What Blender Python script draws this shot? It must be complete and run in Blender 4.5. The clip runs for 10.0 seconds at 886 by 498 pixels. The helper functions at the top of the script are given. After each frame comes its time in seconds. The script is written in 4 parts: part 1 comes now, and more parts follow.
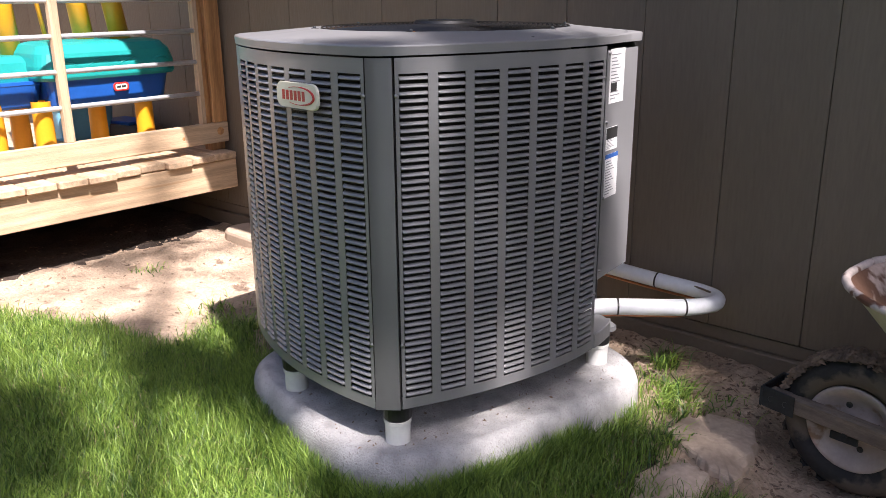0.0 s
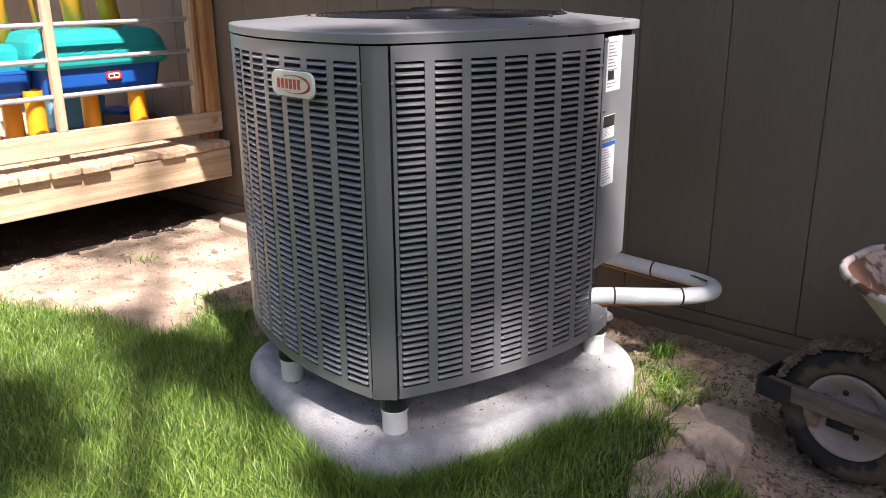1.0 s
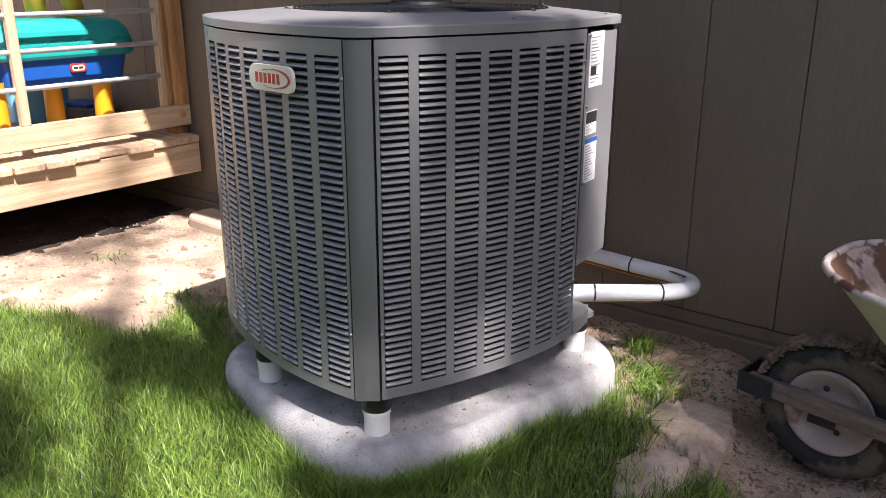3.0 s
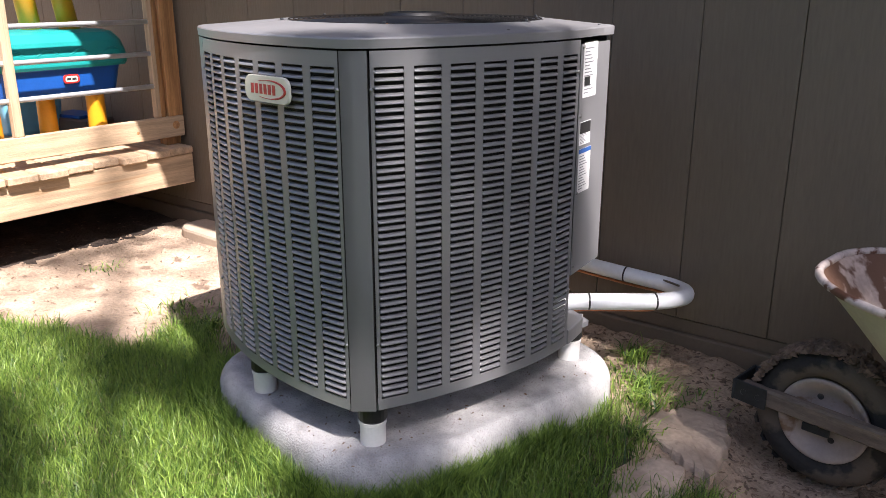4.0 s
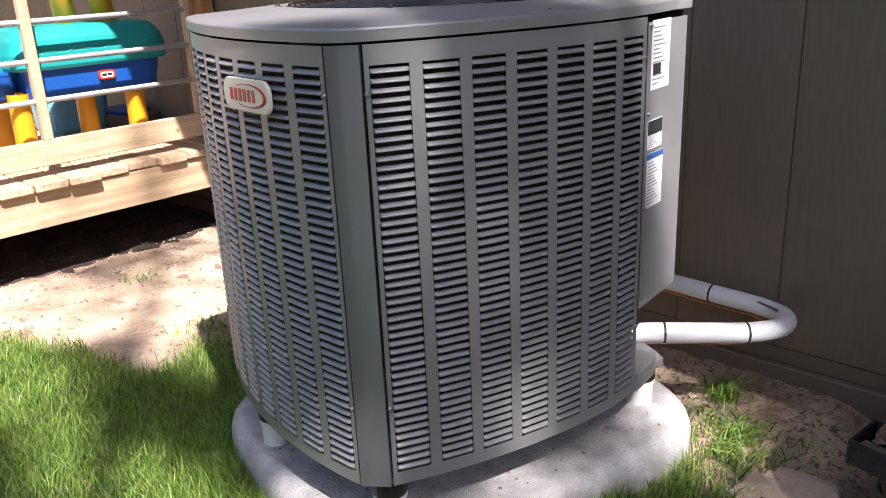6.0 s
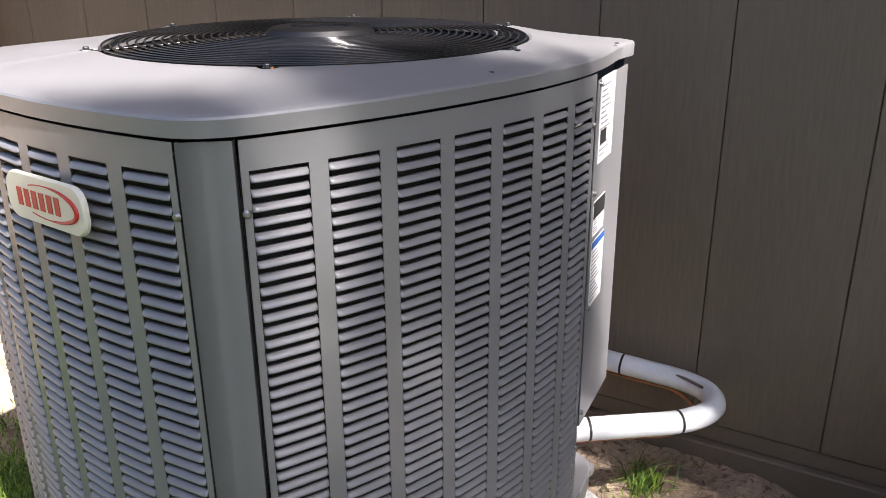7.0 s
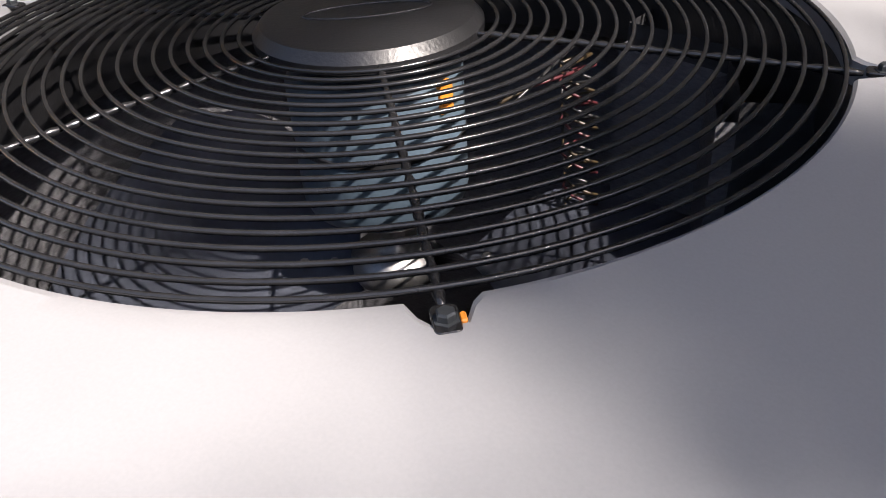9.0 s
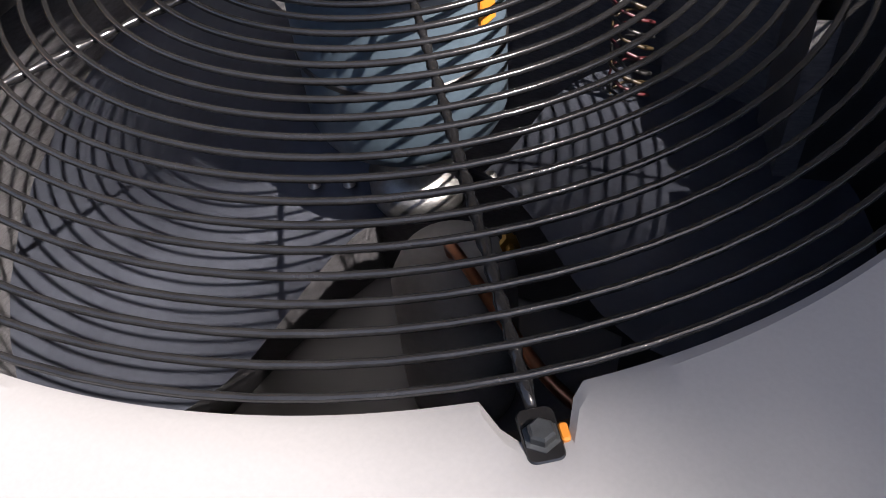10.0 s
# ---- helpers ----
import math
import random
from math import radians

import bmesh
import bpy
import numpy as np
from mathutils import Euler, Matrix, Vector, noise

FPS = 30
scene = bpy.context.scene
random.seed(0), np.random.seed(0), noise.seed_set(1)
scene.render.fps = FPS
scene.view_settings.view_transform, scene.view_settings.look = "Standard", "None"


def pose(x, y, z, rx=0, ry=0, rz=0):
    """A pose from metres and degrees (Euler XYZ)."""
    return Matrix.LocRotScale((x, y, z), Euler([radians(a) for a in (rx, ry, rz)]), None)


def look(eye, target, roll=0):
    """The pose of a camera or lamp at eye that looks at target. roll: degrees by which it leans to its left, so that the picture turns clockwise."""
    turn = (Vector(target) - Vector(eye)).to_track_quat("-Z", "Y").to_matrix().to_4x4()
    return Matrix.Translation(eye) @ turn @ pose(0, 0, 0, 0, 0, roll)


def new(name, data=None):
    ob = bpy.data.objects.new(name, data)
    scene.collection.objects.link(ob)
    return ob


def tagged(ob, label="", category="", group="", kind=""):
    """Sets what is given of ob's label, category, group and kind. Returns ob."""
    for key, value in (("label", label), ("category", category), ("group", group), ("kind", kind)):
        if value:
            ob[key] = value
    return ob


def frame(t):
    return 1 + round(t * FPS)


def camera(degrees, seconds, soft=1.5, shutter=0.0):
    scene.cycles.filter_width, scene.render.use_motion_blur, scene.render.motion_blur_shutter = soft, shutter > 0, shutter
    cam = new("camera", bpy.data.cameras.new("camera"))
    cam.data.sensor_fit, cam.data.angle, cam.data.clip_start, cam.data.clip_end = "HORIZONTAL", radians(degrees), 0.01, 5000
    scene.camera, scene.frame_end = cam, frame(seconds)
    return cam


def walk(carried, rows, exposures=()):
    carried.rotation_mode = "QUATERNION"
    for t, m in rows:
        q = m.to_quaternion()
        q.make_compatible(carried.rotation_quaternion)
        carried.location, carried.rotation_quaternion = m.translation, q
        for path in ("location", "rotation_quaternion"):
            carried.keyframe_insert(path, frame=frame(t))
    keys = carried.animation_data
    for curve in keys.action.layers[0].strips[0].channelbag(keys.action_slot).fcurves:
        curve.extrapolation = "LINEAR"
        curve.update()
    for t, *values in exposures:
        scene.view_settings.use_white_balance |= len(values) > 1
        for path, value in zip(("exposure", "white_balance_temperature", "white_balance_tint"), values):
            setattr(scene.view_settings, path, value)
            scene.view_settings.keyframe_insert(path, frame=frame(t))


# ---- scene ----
cam = camera(56.2, 10.0, 0.6)
PATH = [
    (0, (1.637, -1.041, 1.234), (0.083, 0.073, 0.646), -0.5),
    (0.5, (1.635, -1.038, 1.233), (0.082, 0.072, 0.638), -0.6),
    (1, (1.626, -1.041, 1.231), (0.087, 0.079, 0.619), -0.5),
    (1.5, (1.601, -1.052, 1.229), (0.085, 0.091, 0.600), -0.3),
    (2, (1.582, -1.055, 1.228), (0.083, 0.107, 0.592), -0.0),
    (2.5, (1.571, -1.052, 1.229), (0.082, 0.122, 0.594), 0.1),
    (4, (1.568, -1.062, 1.232), (0.088, 0.139, 0.628), 0.0),
    (4.5, (1.561, -1.077, 1.230), (0.096, 0.144, 0.628), 0.3),
    (5, (1.526, -1.074, 1.236), (0.090, 0.168, 0.608), 0.4),
    (5.2, (1.511, -1.047, 1.236), (0.070, 0.178, 0.584), 0.0),
    (6.3, (1.194, -0.580, 1.223), (-0.424, 0.393, 0.564), -3.2),
    (6.5, (1.117, -0.553, 1.246), (-0.431, 0.490, 0.529), -2.8),
    (7, (0.788, -0.490, 1.302), (-0.515, 0.857, 0.603), -0.4),
    (7.5, (0.600, -0.397, 1.303), (-0.664, 0.994, 0.618), -0.5),
    (8, (0.405, -0.192, 1.326), (-0.925, 1.082, 0.546), -3.8),
    (8.5, (0.246, -0.103, 1.322), (-1.018, 1.182, 0.456), -4.6),
    (9, (0.008, -0.087, 1.378), (-0.922, 1.280, 0.252), -4.1),
    (9.5, (-0.084, -0.048, 1.377), (-0.894, 1.252, 0.091), -2.9),
    (10, (-0.096, 0.024, 1.388), (-0.881, 1.129, -0.083), -6.1),
]
walk(cam, [(t, look(eye, target, roll)) for t, eye, target, roll in PATH], [(0, 1.44, 6330, 20), (5.0, 1.5, 6300, 19), (6.5, 1.58, 6330, 19), (7.5, 2.1, 6450, 16), (8.5, 2.08, 6560, 15), (9.2, 1.85, 6680, 16), (10, 1.9, 6700, 16)])

# ---- light: open sky, a high sun, shade from a tree and the eave ----
SUN = Vector((0.75, -0.12, 1.0)).normalized()      # towards the sun
world = bpy.data.worlds.new("sky")
scene.world = world
world.use_nodes = True
wn = world.node_tree.nodes
sky = wn.new("ShaderNodeTexSky")
sky.sky_type, sky.sun_disc = "NISHITA", False
sky.sun_elevation = math.asin(SUN.z)
sky.dust_density, sky.air_density = 1.8, 1.0
sky.sun_rotation = math.atan2(SUN.x, SUN.y)
wn["Background"].inputs["Strength"].default_value = 0.075
world.node_tree.links.new(sky.outputs[0], wn["Background"].inputs["Color"])
sun_data = bpy.data.lights.new("sun", "SUN")
sun_data.energy, sun_data.angle, sun_data.color = 4.8, radians(0.6), (1.0, 0.945, 0.865)
sun = new("sun", sun_data)
sun.matrix_world = look(SUN * 20, (0, 0, 0))


# ---- materials ----
def material(name, base, rough=0.6, metal=0.0, var=0.15, scale=8.0, fine=90.0, bump=0.15, tint=None, spots=None, spot_scale=5.0,
             spot_at=0.62, stretch=(1, 1, 1), rand=0.0, coat=0.0, distance=0.004, spec=0.5):
    """Base colour varied at two scales, a second colour in patches, fine relief."""
    m = bpy.data.materials.new(name)
    m.use_nodes = True
    nt = m.node_tree
    n, l = nt.nodes, nt.links
    b = n["Principled BSDF"]
    b.inputs["Roughness"].default_value, b.inputs["Metallic"].default_value = rough, metal
    b.inputs["Coat Weight"].default_value = coat
    b.inputs["Specular IOR Level"].default_value = spec
    co = n.new("ShaderNodeTexCoord")
    mp = n.new("ShaderNodeMapping")
    mp.inputs["Scale"].default_value = stretch
    l.new(co.outputs["Object"], mp.inputs["Vector"])

    def tex(sc, detail=6.0):
        t = n.new("ShaderNodeTexNoise")
        t.inputs["Scale"].default_value, t.inputs["Detail"].default_value = sc, detail
        l.new(mp.outputs[0], t.inputs["Vector"])
        return t.outputs["Fac"]

    def ramp(v, a, c, lo, hi):
        r = n.new("ShaderNodeValToRGB")
        r.color_ramp.elements[0].position, r.color_ramp.elements[1].position = lo, hi
        r.color_ramp.elements[0].color, r.color_ramp.elements[1].color = (*a, 1), (*c, 1)
        l.new(v, r.inputs[0])
        return r.outputs["Color"]

    def mix(kind, f, a, c):
        x = n.new("ShaderNodeMix")
        x.data_type, x.blend_type = "RGBA", kind
        for sock, v in ((x.inputs[0], f), (x.inputs[6], a), (x.inputs[7], c)):
            if isinstance(v, (int, float)):
                sock.default_value = v
            elif isinstance(v, tuple):
                sock.default_value = (*v, 1)
            else:
                l.new(v, sock)
        return x.outputs[2]

    lo = tuple(c * (1 - var) for c in base)
    hi = tuple(min(1, c * (1 + var)) for c in (tint or base))
    big, small = tex(scale), tex(fine, 4.0)
    col = ramp(big, lo, hi, 0.3, 0.7)
    col = mix("MULTIPLY", min(1.0, var * 2), col, ramp(small, (0.65, 0.65, 0.65), (1.2, 1.2, 1.2), 0.3, 0.7))
    if spots:
        f = n.new("ShaderNodeMapRange")
        f.inputs[1].default_value, f.inputs[2].default_value = spot_at, spot_at + 0.05
        l.new(tex(spot_scale, 9.0), f.inputs[0])
        col = mix("MIX", f.outputs[0], col, spots)
    if rand:
        info = n.new("ShaderNodeObjectInfo")
        col = mix("MULTIPLY", 1.0, col, ramp(info.outputs["Random"], (1 - rand,) * 3, (1 + rand,) * 3, 0.0, 1.0))
    l.new(col, b.inputs["Base Color"])
    rr = n.new("ShaderNodeMapRange")
    rr.inputs[3].default_value, rr.inputs[4].default_value = max(0.02, rough - 0.1), min(1, rough + 0.12)
    l.new(big, rr.inputs[0])
    l.new(rr.outputs[0], b.inputs["Roughness"])
    if bump:
        bp = n.new("ShaderNodeBump")
        bp.inputs["Strength"].default_value, bp.inputs["Distance"].default_value = bump, distance
        l.new(small, bp.inputs["Height"])
        l.new(bp.outputs[0], b.inputs["Normal"])
    return m


CABINET = material("grey_painted_steel", (0.238, 0.238, 0.245), 0.33, 0.15, 0.05, 3, 500, 0.03, distance=0.0006)
# near black: shade of slat gaps and pipe recess put into the colour
GAP_SHADE = material("gap_shade_black", (0.018, 0.018, 0.02), 0.6, 0.3, 0.3, 30, 300, 0.4, stretch=(1, 1, 8))
COIL = material("aluminium_coil_fins", (0.10, 0.10, 0.11), 0.45, 0.6, 0.3, 30, 200, 0.6, stretch=(3, 3, 12))
BLACKWIRE = material("black_coated_wire", (0.012, 0.012, 0.013), 0.16, 0.0, 0.2, 40, 300, 0.05)
BLACKPLASTIC = material("black_plastic", (0.014, 0.014, 0.015), 0.38, 0.0, 0.2, 15, 300, 0.1)
BOLTMETAL = material("zinc_bolt", (0.36, 0.36, 0.36), 0.45, 1.0, 0.15, 60, 300, 0.1)
MOTORBLUE = material("blue_grey_motor_paint", (0.07, 0.10, 0.13), 0.35, 0.1, 0.15, 10, 150, 0.05)
SHELL = material("grey_shell_paint", (0.60, 0.58, 0.55), 0.5, 0, 0.1, 14, 90, 0.1)
REDWIRE = material("red_wire", (0.05, 0.009, 0.012), 0.4, 0, 0.05, 20, 90, 0.05)
YELLOWWIRE = material("yellow_wire", (0.03, 0.02, 0.009), 0.4, 0, 0.05, 20, 90, 0.05)
BLADE = material("blue_grey_fan_blade", (0.075, 0.084, 0.11), 0.42, 0.3, 0.12, 9, 120, 0.05)
ORANGE = material("orange_tag", (0.55, 0.19, 0.02), 0.5, 0, 0.1)
BRASS = material("brass_fitting", (0.72, 0.45, 0.1), 0.3, 1.0, 0.1)
COPPER = material("copper_tube", (0.60, 0.27, 0.15), 0.35, 1.0, 0.15, 20)
CREAM = material("cream_badge_enamel", (0.72, 0.70, 0.58), 0.35, 0, 0.04, 10, 60, 0.02)
RED = material("red_enamel", (0.50, 0.03, 0.025), 0.4, 0, 0.05)
PAPER = material("white_label_paper", (0.78, 0.78, 0.78), 0.55, 0, 0.04, 30, 200, 0.02)
INK = material("grey_print", (0.25, 0.25, 0.27), 0.6, 0, 0.1)
INKBLACK = material("black_print", (0.03, 0.03, 0.03), 0.5, 0, 0.1)
INKBLUE = material("blue_print", (0.04, 0.13, 0.42), 0.5, 0, 0.1)
PVC = material("white_pvc", (0.80, 0.80, 0.77), 0.35, 0, 0.05, 12, 90, 0.04, spots=(0.45, 0.42, 0.36), spot_scale=14, spot_at=0.66)
INSUL = material("white_pipe_insulation", (0.78, 0.80, 0.82), 0.45, 0, 0.06, 12, 60, 0.15, spots=(0.5, 0.48, 0.44), spot_scale=9, spot_at=0.68)
CONCRETE = material("grey_concrete", (0.43, 0.425, 0.42), 0.85, 0, 0.30, 14, 170, 1.0, spots=(0.31, 0.29, 0.275), spot_scale=170, spot_at=0.58)
SIDING = material("taupe_painted_siding", (0.172, 0.136, 0.097), 0.55, 0, 0.13, 2.2, 110, 0.8, stretch=(1, 1, 0.10), distance=0.004, rand=0.04)
TRIM = material("taupe_painted_trim", (0.158, 0.124, 0.090), 0.65, 0, 0.1, 3, 70, 0.2)
FENCE = material("weathered_fence_board", (0.16, 0.125, 0.095), 0.85, 0, 0.25, 5, 40, 0.4, stretch=(6, 6, 0.4), rand=0.15)
TURF = material("distant_turf", (0.08, 0.10, 0.035), 0.95, 0, 0.3, 3, 60, 0.8)
SLAB = material("tan_cast_slab", (0.46, 0.36, 0.27), 0.85, 0, 0.12, 7, 110, 0.4)
# dark litter soil, darkened further for the shade under the deck
UNDERDECK_SHADE = material("litter_soil_with_deck_shade", (0.05, 0.035, 0.026), 0.95, 0, 0.45, 6, 60, 1.0, distance=0.015)
# lawn soil with the shade between blades painted into its colour
LAWN_SHADE = material("soil_with_blade_shade", (0.060, 0.052, 0.030), 0.95, 0, 0.4, 9, 90, 0.8, distance=0.01)
DIRT = material("dry_clay_soil", (0.35, 0.255, 0.18), 0.95, 0, 0.32, 4.5, 75, 1.0, tint=(0.46, 0.35, 0.255), spots=(0.20, 0.14, 0.10), spot_scale=5.5,
                spot_at=0.62, distance=0.012)
STONE = material("tan_sandstone", (0.42, 0.32, 0.24), 0.9, 0, 0.2, 7, 60, 0.7, tint=(0.50, 0.40, 0.31), spots=(0.28, 0.21, 0.16), spot_scale=12)
PINE = material("weathered_pine", (0.52, 0.375, 0.245), 0.7, 0, 0.28, 6, 50, 0.35, stretch=(0.35, 6, 6), rand=0.12, spots=(0.33, 0.19, 0.09), spot_scale=2.2,
                spot_at=0.72)
PINE_LONG = material("weathered_pine_rail", (0.54, 0.39, 0.25), 0.7, 0, 0.26, 6, 50, 0.35, stretch=(7, 0.3, 7), rand=0.1, spots=(0.36, 0.21, 0.10), spot_scale=1.6, spot_at=0.68)
PINE_UP = material("weathered_pine_upright", (0.54, 0.39, 0.25), 0.7, 0, 0.26, 6, 50, 0.35, stretch=(7, 7, 0.3), rand=0.1)
CEDAR = material("stained_fir_post", (0.36, 0.17, 0.06), 0.6, 0, 0.25, 5, 40, 0.3, tint=(0.48, 0.25, 0.10), stretch=(7, 7, 0.4), rand=0.12)
CONDUIT = material("galvanised_conduit", (0.66, 0.68, 0.70), 0.4, 0.3, 0.08, 25, 200, 0.05)
TEAL = material("teal_plastic", (0.008, 0.28, 0.265), 0.38, 0, 0.06, 6, 90, 0.05)
BLUE = material("blue_plastic", (0.012, 0.10, 0.42), 0.38, 0, 0.08, 6, 90, 0.05)
YELLOW = material("yellow_plastic", (0.80, 0.36, 0.015), 0.38, 0, 0.06, 6, 90, 0.05)
LIGHTBLUE = material("light_blue_plastic", (0.2, 0.55, 0.75), 0.4, 0, 0.06, 6, 90, 0.05)
RUBBER = material("dusty_black_rubber", (0.028, 0.026, 0.024), 0.8, 0, 0.3, 9, 80, 0.5, spots=(0.12, 0.095, 0.07), spot_scale=7, spot_at=0.5)
RIM = material("dirty_white_wheel_paint", (0.44, 0.36, 0.31), 0.5, 0, 0.12, 12, 80, 0.15, spots=(0.24, 0.15, 0.09), spot_scale=9, spot_at=0.58)
TUBIN = material("rusty_peeling_paint", (0.46, 0.36, 0.31), 0.8, 0, 0.25, 9, 70, 0.6, spots=(0.13, 0.066, 0.04), spot_scale=7.5, spot_at=0.46)
TUBOUT = material("cream_tub_paint", (0.50, 0.50, 0.38), 0.45, 0, 0.1, 6, 60, 0.1, spots=(0.08, 0.05, 0.035), spot_scale=7, spot_at=0.71)
TUBRIM = material("chipped_rim_paint", (0.58, 0.50, 0.46), 0.6, 0, 0.15, 20, 80, 0.4, spots=(0.13, 0.055, 0.03), spot_scale=13, spot_at=0.50)
OLDWOOD = material("grey_weathered_ash", (0.20, 0.155, 0.12), 0.85, 0, 0.3, 7, 60, 0.5, stretch=(0.5, 8, 8))
IRON = material("dark_iron", (0.05, 0.055, 0.06), 0.5, 0.6, 0.2, 20, 90, 0.3, spots=(0.12, 0.07, 0.04), spot_scale=14, spot_at=0.64)
MULCH = material("dry_bark_litter", (0.21, 0.145, 0.10), 0.9, 0, 0.4, 20, 80, 0.3)
BARK = material("tree_bark", (0.12, 0.085, 0.06), 0.9, 0, 0.3, 6, 30, 0.8)


def leafy(name, dark, light, trans=0.35):
    """Blades and leaves: each island a shade of its own, some light passing through."""
    m = bpy.data.materials.new(name)
    m.use_nodes = True
    nt = m.node_tree
    n, l = nt.nodes, nt.links
    b = n["Principled BSDF"]
    b.inputs["Specular IOR Level"].default_value = 0.6
    geo = n.new("ShaderNodeNewGeometry")
    r = n.new("ShaderNodeValToRGB")
    r.color_ramp.elements[0].color, r.color_ramp.elements[1].color = (*dark, 1), (*light, 1)
    l.new(geo.outputs["Random Per Island"], r.inputs[0])
    l.new(r.outputs[0], b.inputs["Base Color"])
    b.inputs["Roughness"].default_value = 0.5
    t = n.new("ShaderNodeBsdfTranslucent")
    l.new(r.outputs[0], t.inputs[0])
    x = n.new("ShaderNodeMixShader")
    x.inputs[0].default_value = trans
    l.new(b.outputs[0], x.inputs[1])
    l.new(t.outputs[0], x.inputs[2])
    l.new(x.outputs[0], n["Material Output"].inputs[0])
    return m


GRASS = leafy("lawn_blades", (0.022, 0.085, 0.012), (0.35, 0.50, 0.09), 0.3)
STRAW = leafy("dry_blades", (0.30, 0.24, 0.12), (0.45, 0.38, 0.22), 0.2)
LEAVES = leafy("tree_leaves", (0.03, 0.09, 0.015), (0.08, 0.18, 0.03), 0.1)


# ---- mesh helpers ----
def part(name, bm, mat, parent=None, label="", smooth=False):
    """Links a bmesh (or mesh data) as one mesh object under a thing or a part."""
    if isinstance(bm, bpy.types.Mesh):
        me = bm
    else:
        bmesh.ops.recalc_face_normals(bm, faces=bm.faces)
        me = bpy.data.meshes.new(name)
        bm.to_mesh(me)
        bm.free()
        me.materials.append(mat)
        if smooth:
            me.shade_smooth()
    ob = new(name, me)
    if parent:
        ob.parent = parent
    if label:
        tagged(ob, label)
    return ob


def thing(name, label, category, m=None, group="", kind=""):
    ob = new(name)
    ob.empty_display_size = 0.1
    if m is not None:
        ob.matrix_world = m
    return tagged(ob, label, category, group, kind)


def thing_part(name, parent):
    ob = new(name)
    ob.parent = parent
    ob.empty_display_size = 0.05
    return ob


def box(x0, x1, y0, y1, z0, z1, bevel=0.004, seg=1, bm=None):
    own = bm is None
    bm = bm or bmesh.new()
    made = bmesh.ops.create_cube(bm, size=1, matrix=Matrix.LocRotScale(((x0 + x1) / 2, (y0 + y1) / 2, (z0 + z1) / 2), None, (x1 - x0, y1 - y0, z1 - z0)))
    if bevel and own:
        bmesh.ops.bevel(bm, geom=bm.edges[:], offset=bevel, segments=seg, affect="EDGES", profile=0.6)
    return bm


def loft(rings, closed=True, cap0=False, cap1=False, bm=None):
    """Skin between rings of equally many points."""
    bm = bm or bmesh.new()
    vs = [[bm.verts.new(p) for p in ring] for ring in rings]
    k = len(vs[0])
    for a, b in zip(vs, vs[1:]):
        for i in range(k if closed else k - 1):
            j = (i + 1) % k
            bm.faces.new((a[i], a[j], b[j], b[i]))
    if cap0:
        bm.faces.new(vs[0])
    if cap1:
        bm.faces.new(vs[-1])
    return bm


def lathe(profile, seg=32, bm=None, cap0=False, cap1=False):
    """Turned shape about z from (radius, z)."""
    return loft([[(r * math.cos(2 * math.pi * i / seg), r * math.sin(2 * math.pi * i / seg), z) for i in range(seg)] for r, z in profile],
                True, cap0, cap1, bm)


def spline(points, per=8):
    """A smooth line through the points."""
    p = [Vector(q) for q in points]
    p = [2 * p[0] - p[1], *p, 2 * p[-1] - p[-2]]
    out = []
    for a, b, c, d in zip(p, p[1:], p[2:], p[3:]):
        for i in range(per):
            t = i / per
            out.append(0.5 * (2 * b + (c - a) * t + (2 * a - 5 * b + 4 * c - d) * t * t + (3 * b - a - 3 * c + d) * t ** 3))
    return out + [p[-2]]


def tube(points, radius, seg=10, closed=False, bm=None, caps=True):
    """A round bar along points; radius may be a list."""
    pts = [Vector(p) for p in points]
    k = len(pts)
    rad = radius if isinstance(radius, (list, tuple)) else [radius] * k
    rings, up = [], Vector((0.13, 0.21, 1)).normalized()
    for i, p in enumerate(pts):
        a, b = (pts[i - 1], pts[(i + 1) % k]) if closed else (pts[max(0, i - 1)], pts[min(k - 1, i + 1)])
        d = (b - a).normalized()
        side = d.cross(up)
        if side.length < 0.2:
            side = d.cross(Vector((1, 0, 0)))
        side.normalize()
        top = side.cross(d)
        rings.append([p + rad[i] * (math.cos(2 * math.pi * j / seg) * side + math.sin(2 * math.pi * j / seg) * top) for j in range(seg)])
    if closed:
        rings.append(rings[0])
        bm = loft(rings, True, False, False, bm)
        bmesh.ops.remove_doubles(bm, verts=bm.verts, dist=1e-6)
        return bm
    return loft(rings, True, caps, caps, bm)


def rounded(w, h, r, n=6):
    """Corner points of a rounded rectangle about the origin."""
    out = []
    for cx, cy, a0 in ((w / 2 - r, h / 2 - r, 0), (-w / 2 + r, h / 2 - r, 90), (-w / 2 + r, -h / 2 + r, 180), (w / 2 - r, -h / 2 + r, 270)):
        for i in range(n + 1):
            a = radians(a0 + 90 * i / n)
            out.append((cx + r * math.cos(a), cy + r * math.sin(a)))
    return out


def plate(outline, z0, z1, bevel=0.0, bm=None):
    """A flat plate of any outline, its upper edge eased."""
    c = Vector((sum(p[0] for p in outline) / len(outline), sum(p[1] for p in outline) / len(outline)))
    inner = [Vector(p) - (Vector(p) - c).normalized() * bevel for p in outline]
    rings = [[(p[0], p[1], z0) for p in outline], [(p[0], p[1], z1 - bevel) for p in outline]]
    if bevel:
        rings.append([(p.x, p.y, z1) for p in inner])
    return loft(rings, True, True, True, bm)


# ---- the wall's own axes: x along the wall, y into the house, z up; "out" is away from the house ----
WALL_AT, WALL_TURN, PITCH = (-0.088, 1.382), 13.5, 0.3255
WALLM = pose(*WALL_AT, 0, 0, 0, WALL_TURN)


def at_wall(s, out, z=0.0):
    return WALLM @ Vector((s, -out, z))


